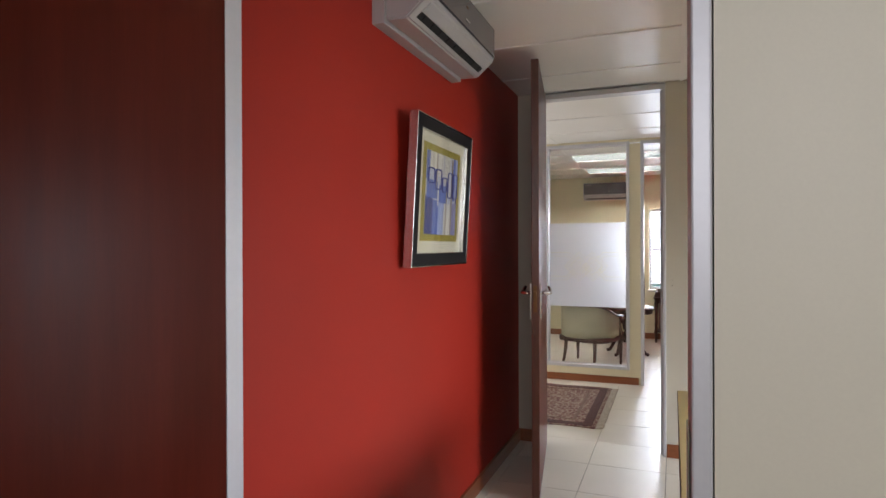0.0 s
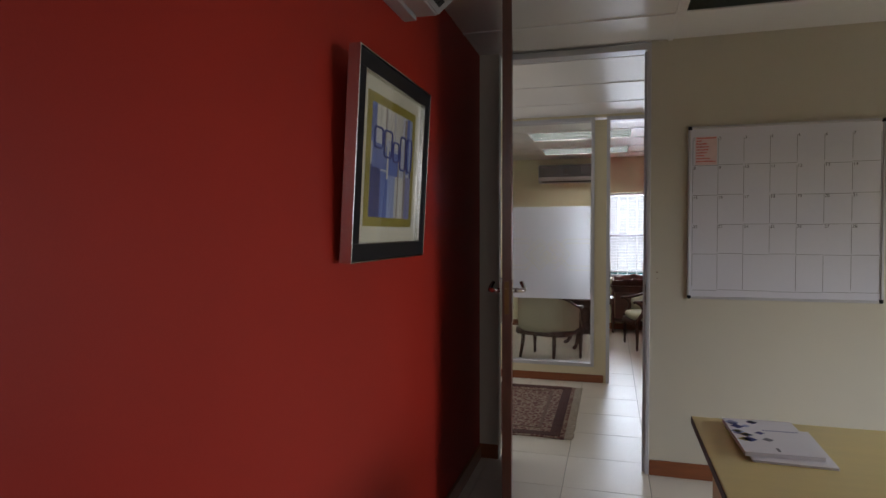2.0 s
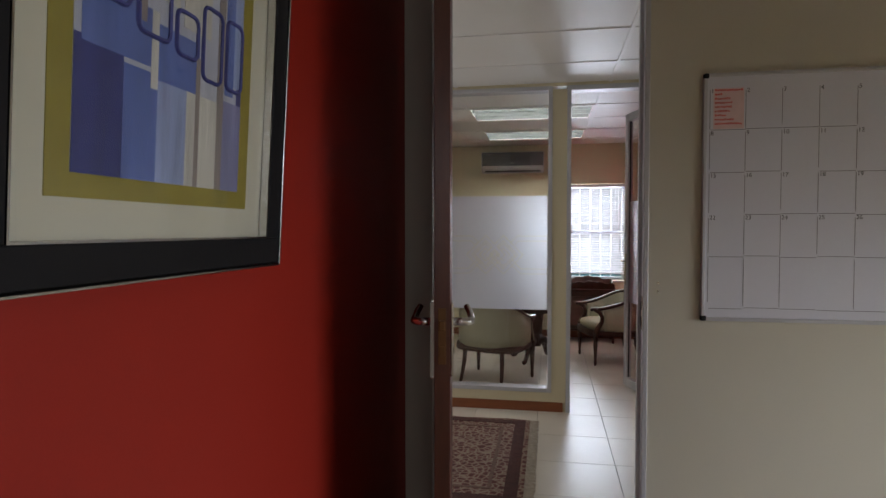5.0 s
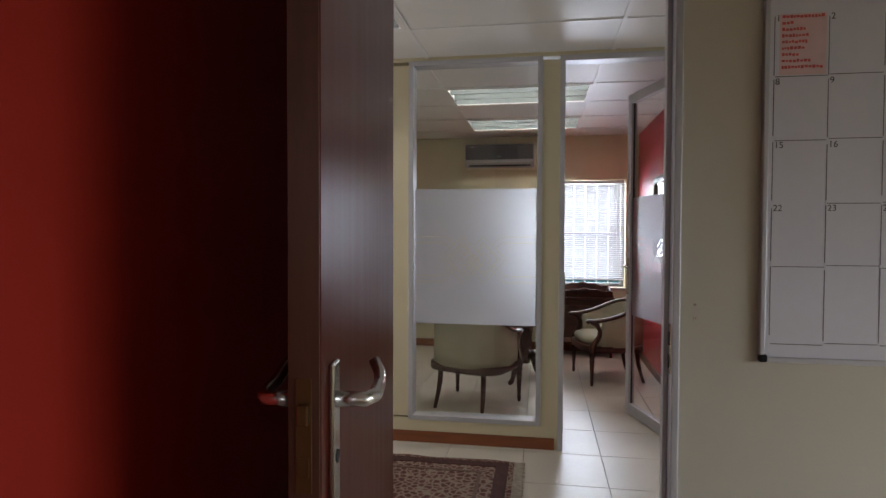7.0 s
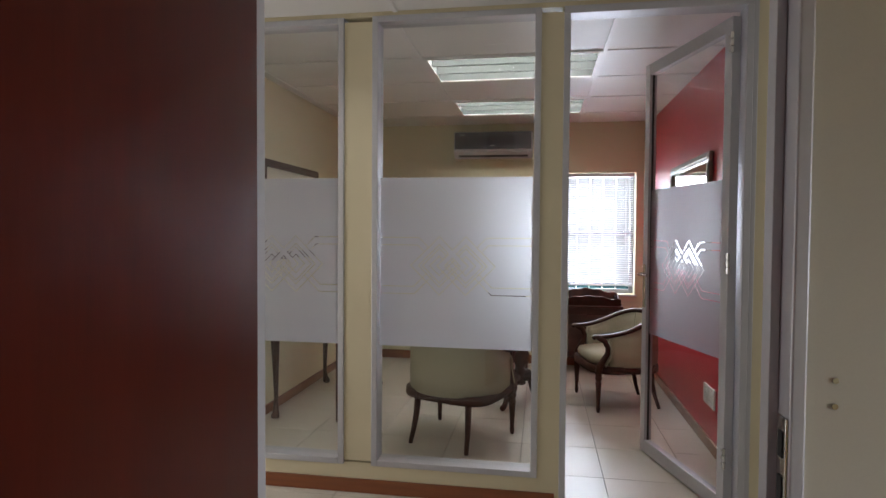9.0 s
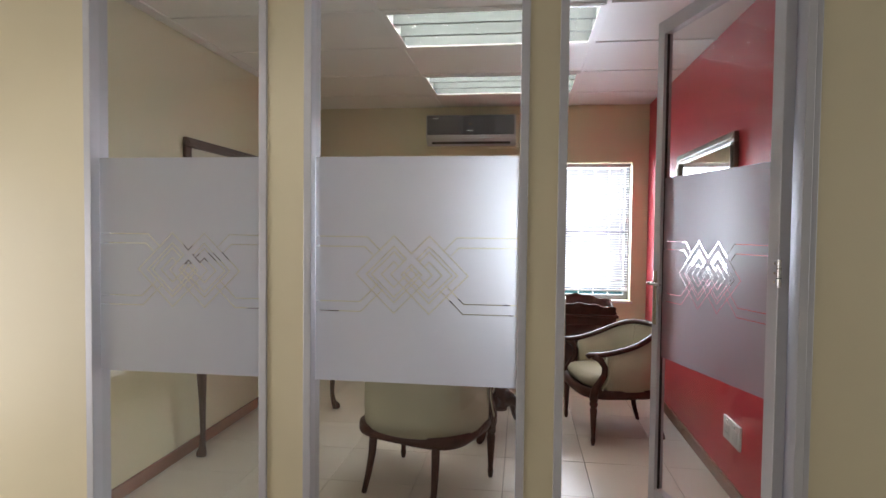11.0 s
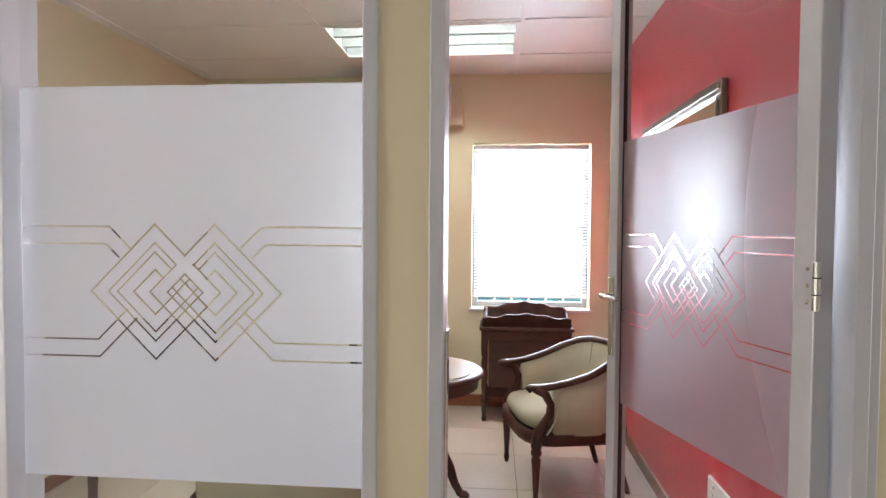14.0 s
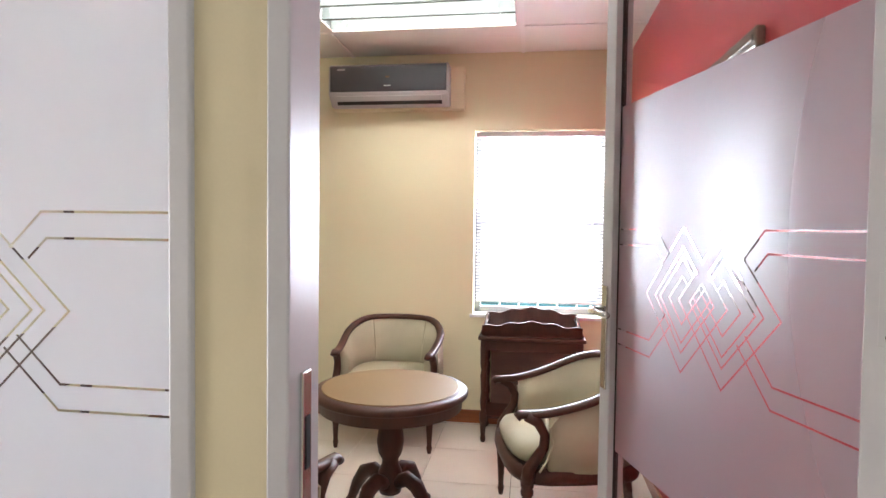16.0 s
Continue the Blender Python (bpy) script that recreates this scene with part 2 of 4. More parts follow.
def tube(points, radii, seg=10, bm=None, flat=1.0):
    """A swept round bar through points; flat scales its second axis."""
    bm = bm or bmesh.new()
    pts = [Vector(p) for p in points]
    rings = []
    side = None
    for i, p in enumerate(pts):
        d = (pts[min(i + 1, len(pts) - 1)] - pts[max(i - 1, 0)]).normalized()
        if side is None:
            side = d.orthogonal().normalized() if abs(d.z) > 0.9 else d.cross(Vector((0, 0, 1))).normalized()
        side = (side - d * side.dot(d)).normalized()
        up = d.cross(side)
        r = radii[i] if isinstance(radii, (list, tuple)) else radii
        rings.append([bm.verts.new(p + r * (math.cos(a) * side + flat * math.sin(a) * up)) for a in (2 * math.pi * k / seg for k in range(seg))])
    for a, b in zip(rings, rings[1:]):
        for k in range(seg):
            bm.faces.new((a[k], a[(k + 1) % seg], b[(k + 1) % seg], b[k]))
    bm.faces.new(rings[0][::-1])
    bm.faces.new(rings[-1])
    return bm


def lathe(profile, seg=20, x=0.0, y=0.0, bm=None):
    """profile: (radius, z) from bottom to top, closed with caps."""
    bm = bm or bmesh.new()
    rings = [[bm.verts.new((x + r * math.cos(2 * math.pi * k / seg), y + r * math.sin(2 * math.pi * k / seg), z)) for k in range(seg)] for r, z in profile]
    for a, b in zip(rings, rings[1:]):
        for k in range(seg):
            bm.faces.new((a[k], a[(k + 1) % seg], b[(k + 1) % seg], b[k]))
    bm.faces.new(rings[0][::-1])
    bm.faces.new(rings[-1])
    return bm


def structure(name, bm, mat, label, category):
    return tagged(new(name, mesh_of(name, bm, mat)), label, category, kind="structure")


def text_part(body, size, x, y, z, mat, parent, turn=(90, 0, 0)):
    cu = bpy.data.curves.new("digits", "FONT")
    cu.body, cu.size, cu.extrude = body, size, 0.0004
    ob = bpy.data.objects.new("digits", cu)
    me = bpy.data.meshes.new_from_object(ob)
    bpy.data.objects.remove(ob)
    me.materials.append(mat)
    o = new("date_number", me)
    o.parent = parent
    o.matrix_local = pose(x, y, z, *turn)
    return o


# ---------- floor, walls, ceilings ----------
RED_X, MEET_L, MEET_R, BACK_Y = -0.865, -2.18, 0.78, 10.47
A0, A1 = 5.33, 5.41        # office to corridor partition
B0, B1 = 7.34, 7.42        # glazed partition
floor = structure("floor", box(-3.3, 3.3, -0.6, 10.5, -0.15, -0.006), M_GROUT, "cream glazed tile floor with thin grey joints", "floor")

wall_office_red = structure("wall_office_red", box(RED_X - 0.12, RED_X, 2.19, A1 - 0.002, 0, TOP), M_RED, "plastered wall painted deep red", "wall")
wall_office_right = structure("wall_office_right", boxes((3.0, 3.12, -0.5, 2.9, 0, TOP), (3.0, 3.12, 4.9, A0, 0, TOP), (3.0, 3.12, 2.9, 4.9, 0, 0.7), (3.0, 3.12, 2.9, 4.9, 1.75, TOP)), M_CREAM_OFFICE, "stone-coloured plaster wall with a wide window opening", "wall")
wall_entrance = structure("wall_entrance", boxes((-2.0, -0.68, 2.035, 2.185, 0, TOP), (0.182, 3.0, 2.035, 2.185, 0, TOP), (-0.68, 0.182, 2.035, 2.185, 2.35, TOP)), M_CREAM_OFFICE, "stone-coloured partition with an open doorway", "wall")
wall_foyer_back = structure("wall_foyer_back", box(-2.0, 3.0, -0.62, -0.5, 0, TOP), M_CREAM_OFFICE, "plain stone-coloured plaster wall", "wall")
wall_foyer_left = structure("wall_foyer_left", box(-2.12, -2.0, -0.5, 2.18, 0, TOP), M_CREAM_OFFICE, "plain stone-coloured plaster wall", "wall")
wall_corridor_near = structure("wall_corridor_near", boxes((-3.2, -0.75, A0, A1, 0, TOP), (0.095, 3.2, A0, A1, 0, TOP)), M_CREAM_OFFICE, "stone-coloured partition beside the office doorway", "wall")
wall_corridor_left = structure("wall_corridor_left", box(-3.32, -3.2, A0, B1, 0, TOP), M_CREAM, "plain cream plaster wall", "wall")
wall_corridor_right = structure("wall_corridor_right", box(3.2, 3.32, A0, B1, 0, TOP), M_CREAM, "plain cream plaster wall", "wall")
glazed = structure("wall_glazed_partition", boxes((-3.2, -1.96, B0, B1, 0, TOP), (-1.225, -1.075, B0, B1, 0.16, 2.345), (-0.262, -0.15, B0, B1, 0, 2.345), (0.692, 3.2, B0, B1, 0, TOP), (-1.96, -0.262, B0, B1, 0, 0.15), (-1.96, 0.692, B0, B1, 2.368, TOP)), M_CREAM_POST, "pale yellow plastered posts of the glazed partition", "wall")
wall_meeting_left = structure("wall_meeting_left", box(MEET_L - 0.12, MEET_L, B1, BACK_Y, 0, TOP), M_CREAM, "plain cream painted wall", "wall")
wall_meeting_right = structure("wall_meeting_right", box(MEET_R, MEET_R + 0.12, B1, BACK_Y, 0, TOP), M_RED2, "crimson painted wall", "wall")
WX0, WX1, WZ0, WZ1 = -0.19, 0.65, 0.715, 1.90
wall_meeting_back = structure("wall_meeting_back", boxes((MEET_L - 0.12, WX0, BACK_Y, BACK_Y + 0.2, 0, TOP), (WX1, MEET_R + 0.12, BACK_Y, BACK_Y + 0.2, 0, TOP), (WX0, WX1, BACK_Y, BACK_Y + 0.2, 0, WZ0), (WX0, WX1, BACK_Y, BACK_Y + 0.2, WZ1, TOP)), M_CREAM, "cream painted wall with a window opening", "wall")


def ceiling(name, x0, x1, y0, y1, xs, ys, holes=()):
    """A board ceiling in a grid of white bars; cells named in holes stay open for the lights."""
    bm = bmesh.new()
    gx = [x0] + sorted(x for x in xs if x0 < x < x1) + [x1]
    gy = [y0] + sorted(y for y in ys if y0 < y < y1) + [y1]
    for i in range(len(gx) - 1):
        for j in range(len(gy) - 1):
            cx, cy = (gx[i] + gx[i + 1]) / 2, (gy[j] + gy[j + 1]) / 2
            if any(abs(cx - hx) < 0.3 and abs(cy - hy) < 0.2 for hx, hy in holes):
                continue
            sag = random.uniform(-0.0015, 0.0015)
            box(gx[i] + 0.002, gx[i + 1] - 0.002, gy[j] + 0.002, gy[j + 1] - 0.002, CEIL + sag, CEIL + 0.02, bm=bm)
    ob = structure(name, bm, M_CEIL, "white board ceiling in a metal grid", "ceiling")
    gb = bmesh.new()
    for x in gx[1:-1]:
        box(x - 0.011, x + 0.011, y0, y1, CEIL - 0.006, CEIL + 0.015, bm=gb)
    for y in gy[1:-1]:
        box(x0, x1, y - 0.011, y + 0.011, CEIL - 0.005, CEIL + 0.014, bm=gb)
    structure(name + "_trim", gb, M_TBAR, "white metal ceiling grid bars", "ceiling trim")
    structure(name + "_slab", box(x0 - 0.1, x1 + 0.1, y0, y1, CEIL + 0.14, CEIL + 0.22), M_CEIL, "concrete soffit above the ceiling boards", "ceiling")
    return ob


GX = [0.11 - 1.11 * k for k in range(-3, 4)]
ceiling("ceiling_office", -2.0, 3.0, -0.5, A0, [0.19 + 1.11 * k for k in range(-3, 4)], [4.93 - 0.6 * k for k in range(-1, 10)], [(0.745, 4.63)])
ceiling("ceiling_corridor", -3.2, 3.2, A0, B0, [0.145 + 1.11 * k for k in range(-4, 4)], [6.21 + 0.62 * k for k in range(-2, 3)], [(-1.52, 6.52)])
ceiling("ceiling_meeting", MEET_L, MEET_R, B1, BACK_Y, GX, [7.53, 8.13, 8.73, 9.36, 9.99], [(-0.445, 8.43), (-0.445, 9.675)])


def skirting(x0, x1, y0, y1, h=0.085):
    return structure("baseboard", box(x0, x1, y0, y1, 0, h, 0.003), M_SKIRT, "brown varnished timber skirting board", "skirting")


skirting(RED_X, RED_X + 0.014, 2.19, A0 - 0.012)
skirting(RED_X, -0.752, A0 - 0.012, A0)
skirting(0.098, 3.0, A0 - 0.012, A0)
skirting(-1.96, -0.175, B0 - 0.013, B0, 0.07)
skirting(-3.2, -1.96, B0 - 0.013, B0, 0.07)
skirting(0.695, 3.2, B0 - 0.013, B0, 0.07)
skirting(MEET_L, MEET_R, BACK_Y - 0.014, BACK_Y, 0.085)
skirting(MEET_L, MEET_L + 0.014, B1, BACK_Y - 0.014, 0.07)
skirting(MEET_R - 0.014, MEET_R, B1, BACK_Y - 0.014, 0.07)


# ---------- door frames, doors ----------
def door_frame(name, x0, x1, y0, y1, top, face=0.045, label="brushed aluminium door frame"):
    f = thing(name, pose(0, 0, 0), label, "door frame", kind="structure")
    part("jamb", box(x0 - face, x0, y0, y1, 0, top, 0.003), M_ALU, f)
    part("jamb", box(x1, x1 + face, y0, y1, 0, top, 0.003), M_ALU, f)
    part("head", box(x0 - face, x1 + face, y0 + 0.002, y1 - 0.002, top, top + 0.035, 0.003), M_ALU, f)
    return f


frame_0 = door_frame("door_frame_entrance", -0.613, 0.157, 2.145, 2.19, 2.31, 0.024)
part("jamb", box(0.157, 0.18, 2.03, 2.143, 0, 2.31, 0.003), M_ALU, frame_0)
part("strike_plate", box(0.153, 0.1565, 2.06, 2.10, 0.93, 1.12, 0.001), M_STEEL, frame_0, "steel strike plate")
frame_1 = door_frame("door_frame_office", -0.706, 0.075, A0 - 0.01, A1 + 0.012, 2.345, 0.02)
part("door_stop", box(0.062, 0.075, A0 + 0.03, A0 + 0.06, 0, 2.345, 0.001), M_ALU, frame_1)
plate = part("strike_plate", box(0.0715, 0.075, A0 - 0.006, A0 + 0.024, 0.945, 1.075, 0.001), M_STEEL, frame_1, "steel strike plate")
part("latch_hole", box(0.070, 0.0713, A0 + 0.002, A0 + 0.016, 1.02, 1.055), M_SLOT, plate)
part("latch_hole", box(0.070, 0.0713, A0 + 0.002, A0 + 0.016, 0.96, 0.995), M_SLOT, plate)


def lever_handle(parent, x, y, z, out, along):
    """A lever on a long back plate. out: +1 or -1 along y of the leaf; along: the way the lever points."""
    h = part("lever_handle", box(x - 0.02, x + 0.02, y, y + out * 0.008, z - 0.14, z + 0.05, 0.003), M_STEEL, parent, "brushed steel lever handle on a back plate")
    pts = [(x, y, z), (x, y + out * 0.045, z), (x + along * 0.02, y + out * 0.055, z), (x + along * 0.076, y + out * 0.055, z + 0.002), (x + along * 0.100, y + out * 0.052, z + 0.012), (x + along * 0.110, y + out * 0.042, z + 0.028)]
    part("lever", tube(pts, [0.011, 0.010, 0.010, 0.009, 0.009, 0.008], 12), M_STEEL, h, smooth=True)
    part("keyhole", tube([(x, y + out * 0.004, z - 0.075), (x, y + out * 0.0095, z - 0.075)], 0.009, 12), M_SLOT, h)
    return h


def wooden_door(name, hinge, tip, height, label):
    """A flush leaf from hinge to tip on plan, its thickness to the left of that line."""
    d = Vector((tip[0] - hinge[0], tip[1] - hinge[1]))
    w = d.length
    door = thing(name, pose(hinge[0], hinge[1], 0.012, 0, 0, math.degrees(math.atan2(d.y, d.x))), label, "door")
    part("leaf", box(0, w - 0.004, -0.04, 0, 0, height, 0.002), M_MAHOG, door)
    part("edge_strip", box(w - 0.004, w, -0.039, -0.001, 0, height, 0.001), M_EDGE, door, "lighter brown varnished edge strip")
    lever_handle(door, w - 0.066, 0.0, 1.082, 1, -1)
    lever_handle(door, w - 0.066, -0.04, 1.082, -1, -1)
    lock = part("lock_plate", box(w, w + 0.002, -0.030, -0.010, 0.985, 1.125, 0.0008), M_BRASS, door, "brass mortice lock plate")
    part("latch", box(w + 0.002, w + 0.012, -0.027, -0.013, 1.07, 1.095, 0.002), M_BRASS, lock)
    part("bolt", box(w + 0.002, w + 0.004, -0.027, -0.013, 1.005, 1.03, 0.001), M_BRASS, lock)
    for z in (0.25, 1.15, 2.05):
        part("hinge", tube([(0.004, -0.045, z), (0.004, -0.045, z + 0.1)], 0.006, 10), M_STEEL, door)
    return door


wooden_door("office_door", (-0.664, 5.31), (-0.520, 4.385), 2.32, "open mahogany veneered flush door with steel lever handles")
wooden_door("entrance_door", (-0.612, 2.143), (-0.612, 1.26), 2.29, "open dark mahogany flush door with a glossy varnish")


# ---------- glazed partition ----------
def glazing(name, x0, x1, z0, z1, label):
    f = thing(name, pose(0, 0, 0), label, "window", kind="structure")
    t = 0.03
    y0, y1 = B0 - 0.012, B1 + 0.012
    part("window_frame", box(x0, x0 + t, y0, y1, z0, z1, 0.003), M_ALU, f)
    part("window_frame", box(x1 - t, x1, y0, y1, z0, z1, 0.003), M_ALU, f)
    part("window_frame", box(x0 + t, x1 - t, y0, y1, z0, z0 + t, 0.003), M_ALU, f)
    part("window_frame", box(x0 + t, x1 - t, y0, y1, z1 - t, z1, 0.003), M_ALU, f)
    pane = part("pane", box(x0 + t, x1 - t, 7.377, 7.383, z0 + t, z1 - t), M_GLASS, f, "clear glass pane")
    pane.visible_shadow = False
    return f


glazing_1 = glazing("window_1", -1.965, -1.222, 0.14, 2.368, "tall aluminium framed glass panel with a frosted band")
glazing_2 = glazing("window_2", -1.078, -0.258, 0.14, 2.368, "tall aluminium framed glass panel with a frosted band")


def film_mesh(x0, x1, z0, z1, xc, zc=1.147):
    """The privacy film: a sheet with an interlaced line motif cut clear out of it, on the plane y = 0."""
    from mathutils.geometry import delaunay_2d_cdt
    segs = []

    def line(*pts):
        segs.extend(zip(pts, pts[1:]))

    up, up2, lo, lo2 = zc + 0.139, zc + 0.102, zc - 0.104, zc - 0.141
    for s in (-1, 1):
        end = x0 + 0.006 if s < 0 else x1 - 0.006
        line((end, up), (xc + s * 0.168, up), (xc + s * 0.118, up - 0.05))
        line((end, up2), (xc + s * 0.176, up2), (xc + s * 0.148, up2 - 0.028))
        line((end, lo), (xc + s * 0.195, lo), (xc + s * 0.128, lo + 0.067))
        line((end, lo2), (xc + s * 0.192, lo2), (xc + s * 0.107, lo2 + 0.085))
        # two woven diamonds, each a wide and a narrow band; a line is cut where the other diamond's band runs over it
        c, other = xc + s * 0.066, xc - s * 0.066
        for r in (0.144, 0.105, 0.085, 0.048):
            corner = [Vector(p) for p in ((c + r, zc), (c, zc + r), (c - r, zc), (c, zc - r))]
            for k in range(4):
                a, b = corner[k], corner[(k + 1) % 4]
                start, crossing, inside = 0.0, 0, False
                for i in range(81):
                    p = a.lerp(b, i / 80)
                    q = abs(p.x - other) + abs(p.y - zc)
                    now = 0.105 < q < 0.144
                    if now != inside:
                        over = (crossing + k + (s > 0)) % 2 == 0
                        if now and over:
                            if i / 80 - start > 0.02:
                                segs.append((tuple(a.lerp(b, start)), tuple(p)))
                            start = 2.0
                        elif not now:
                            if over:
                                start = i / 80
                            crossing += 1
                        inside = now
                if start < 0.98:
                    segs.append((tuple(a.lerp(b, start)), tuple(b)))
    verts = [Vector(v) for v in ((x0, z0), (x1, z0), (x1, z1), (x0, z1))]
    faces = [[0, 1, 2, 3]]
    for a, b in segs:
        a, b = Vector(a), Vector(b)
        d = (b - a).normalized()
        n = Vector((-d.y, d.x)) * 0.0017
        a, b = a - d * 0.0017, b + d * 0.0017
        i = len(verts)
        verts += [a - n, b - n, b + n, a + n]
        faces.append([i, i + 1, i + 2, i + 3])
    out = delaunay_2d_cdt(verts, [], faces, 1, 1e-6)
    bm = bmesh.new()
    vs = [bm.verts.new((v.x, 0, v.y)) for v in out[0]]
    for f, src in zip(out[2], out[5]):
        if list(src) == [0]:
            bm.faces.new([vs[k] for k in f])
    loose = [v for v in bm.verts if not v.link_faces]
    bmesh.ops.delete(bm, geom=loose, context="VERTS")
    return bm


f1 = part("frosted_film", film_mesh(-1.934, -1.253, 0.742, 1.583, -1.56), M_FILM, glazing_1, "frosted film with an interlaced line motif")
f1.location.y = 7.3755
f2 = part("frosted_film", film_mesh(-1.047, -0.289, 0.742, 1.583, -0.679), M_FILM, glazing_2, "frosted film with an interlaced line motif")
f2.location.y = 7.3755

frame_2 = door_frame("door_frame_glazed", -0.125, 0.64, B0 - 0.014, B1 + 0.014, 2.333, 0.03)
frame_2b = part("jamb", box(0.671, 0.692, B0 - 0.006, B1 + 0.006, 0, 2.36, 0.003), M_ALU, frame_2)
keep = part("lock_keep", box(-0.125, -0.119, B0 + 0.02, B0 + 0.05, 0.72, 1.08, 0.002), M_STEEL, frame_2, "steel lock keep")
part("keep_slot", box(-0.1189, -0.1175, B0 + 0.028, B0 + 0.042, 0.95, 1.02), M_SLOT, keep)


def glass_door(hinge, tip, height):
    d = Vector((tip[0] - hinge[0], tip[1] - hinge[1]))
    w = d.length
    door = thing("glass_door", pose(hinge[0], hinge[1], 0.012, 0, 0, math.degrees(math.atan2(d.y, d.x))), "open aluminium framed glass door with a frosted band", "door")
    s = 0.055
    part("stile", box(0, s, -0.022, 0.022, 0, height, 0.003), M_ALU, door)
    part("stile", box(w - s, w, -0.022, 0.022, 0, height, 0.003), M_ALU, door)
    part("rail", box(s, w - s, -0.021, 0.021, 0, 0.075, 0.003), M_ALU, door)
    part("rail", box(s, w - s, -0.021, 0.021, height - 0.065, height, 0.003), M_ALU, door)
    for x in (s, w - s - 0.006):
        part("gasket", box(x + (0.003 if x > s else 0), x + (0.006 if x > s else 0.003), -0.006, 0.006, 0.075, height - 0.065), M_ALU_DARK, door, "black rubber gasket")
    pane = part("pane", box(s, w - s, -0.003, 0.003, 0.075, height - 0.065), M_GLASS, door, "clear glass pane")
    pane.visible_shadow = False
    film = part("frosted_film", film_mesh(s + 0.006, w - s - 0.006, 0.712, 1.556, 0.428, 1.121), M_FILM, door, "frosted film with an interlaced line motif")
    film.location.y = 0.0045
    for out in (1, -1):
        h = part("lever_handle", box(w - 0.045, w - 0.017, out * 0.022, out * 0.029, 0.86, 1.12, 0.003), M_STEEL, door, "slim steel lever handle")
        part("lever", tube([(w - 0.031, out * 0.025, 1.06), (w - 0.031, out * 0.062, 1.06), (w - 0.045, out * 0.068, 1.06), (w - 0.14, out * 0.068, 1.06)], 0.008, 10), M_STEEL, h, smooth=True)
    for z in (0.22, 1.12, 2.12):
        hg = part("hinge", tube([(-0.010, 0.027, z), (-0.010, 0.027, z + 0.095)], 0.008, 12), M_STEEL, door, "steel butt hinge")
        part("hinge_leaf", box(-0.006, 0.030, 0.0225, 0.0250, z + 0.003, z + 0.092, 0.001), M_ALU, hg)
        part("knuckle_gap", tube([(-0.010, 0.027, z + 0.030), (-0.010, 0.027, z + 0.032)], 0.0085, 12), M_SLOT, hg)
        part("knuckle_gap", tube([(-0.010, 0.027, z + 0.063), (-0.010, 0.027, z + 0.065)], 0.0085, 12), M_SLOT, hg)
        for sz in (0.015, 0.047, 0.08):
            part("screw", tube([(0.014, 0.0250, z + sz), (0.014, 0.0262, z + sz)], 0.0045, 8), M_STEEL, hg)
    return door


glass_door((0.614, 7.385), (0.372, 8.19), 2.29)


# ---------- meeting room window and blind ----------
win = thing("window_3", pose(0, 0, 0), "white framed window with burglar bars and bright daylight", "window", kind="structure")
WY = BACK_Y + 0.11
for b in ((WX0, WX0 + 0.04, WZ0, WZ1), (WX1 - 0.04, WX1, WZ0, WZ1), (WX0 + 0.04, WX1 - 0.04, WZ0, WZ0 + 0.04), (WX0 + 0.04, WX1 - 0.04, WZ1 - 0.04, WZ1), (WX0 + 0.04, WX1 - 0.04, 1.285, 1.325)):
    part("window_frame", box(b[0], b[1], WY, WY + 0.04, b[2], b[3], 0.003), M_WINFRAME, win)
for z0, z1 in ((WZ0 + 0.04, 1.285), (1.325, WZ1 - 0.04)):
    p = part("pane", box(WX0 + 0.04, WX1 - 0.04, WY + 0.018, WY + 0.022, z0, z1), M_GLASS, win)
    p.visible_shadow = False
for k in range(1, 6):
    x = WX0 + 0.04 + k * (WX1 - WX0 - 0.08) / 6
    part("burglar_bar", tube([(x, WY + 0.05, WZ0 + 0.01), (x, WY + 0.05, WZ1 - 0.01)], 0.006, 8), M_TRIM, win)
part("window_sill", box(WX0 - 0.02, WX1 + 0.02, BACK_Y - 0.015, WY, WZ0 - 0.022, WZ0 - 0.001, 0.004), M_TRIM, win, "white painted sill")
structure("backdrop", box(-1.3, 1.8, 11.6, 11.62, 0.2, 3.2), M_OUT, "overexposed bright daylight outside the window", "backdrop")
structure("backdrop_wall", box(-0.6, 1.1, 10.72, 10.76, 0.0, 0.80), M_TEAL, "dark teal low wall outside the window", "backdrop")

blind = thing("venetian_blind", pose(0, BACK_Y + 0.05, 0), "white venetian blind with open horizontal slats", "blind")
part("headrail", box(WX0 + 0.012, WX1 - 0.012, -0.02, 0.02, WZ1 - 0.04, WZ1 - 0.006, 0.003), M_SLAT, blind)
part("bottom_rail", box(WX0 + 0.015, WX1 - 0.015, -0.014, 0.014, WZ0 + 0.075, WZ0 + 0.092, 0.003), M_SLAT, blind)
sl = bmesh.new()
prof = [(-0.0125, -0.006), (-0.004, -0.0005), (0.005, 0.001), (0.0125, -0.001)]
rows_ = [[sl.verts.new((x, y, z + dz)) for y, z in prof] for dz in (0, 0.0008) for x in (WX0 + 0.018, WX1 - 0.018)]
for k in range(3):
    sl.faces.new((rows_[0][k], rows_[0][k + 1], rows_[1][k + 1], rows_[1][k]))
    sl.faces.new((rows_[2][k], rows_[3][k], rows_[3][k + 1], rows_[2][k + 1]))
slat_mesh = mesh_of("slat", sl, M_SLAT)
zz = WZ0 + 0.108
while zz < WZ1 - 0.045:
    s = new("slat", slat_mesh)
    s.parent = blind
    s.location.z = zz
    s.rotation_euler.x = random.uniform(-0.05, 0.05)
    zz += 0.0215
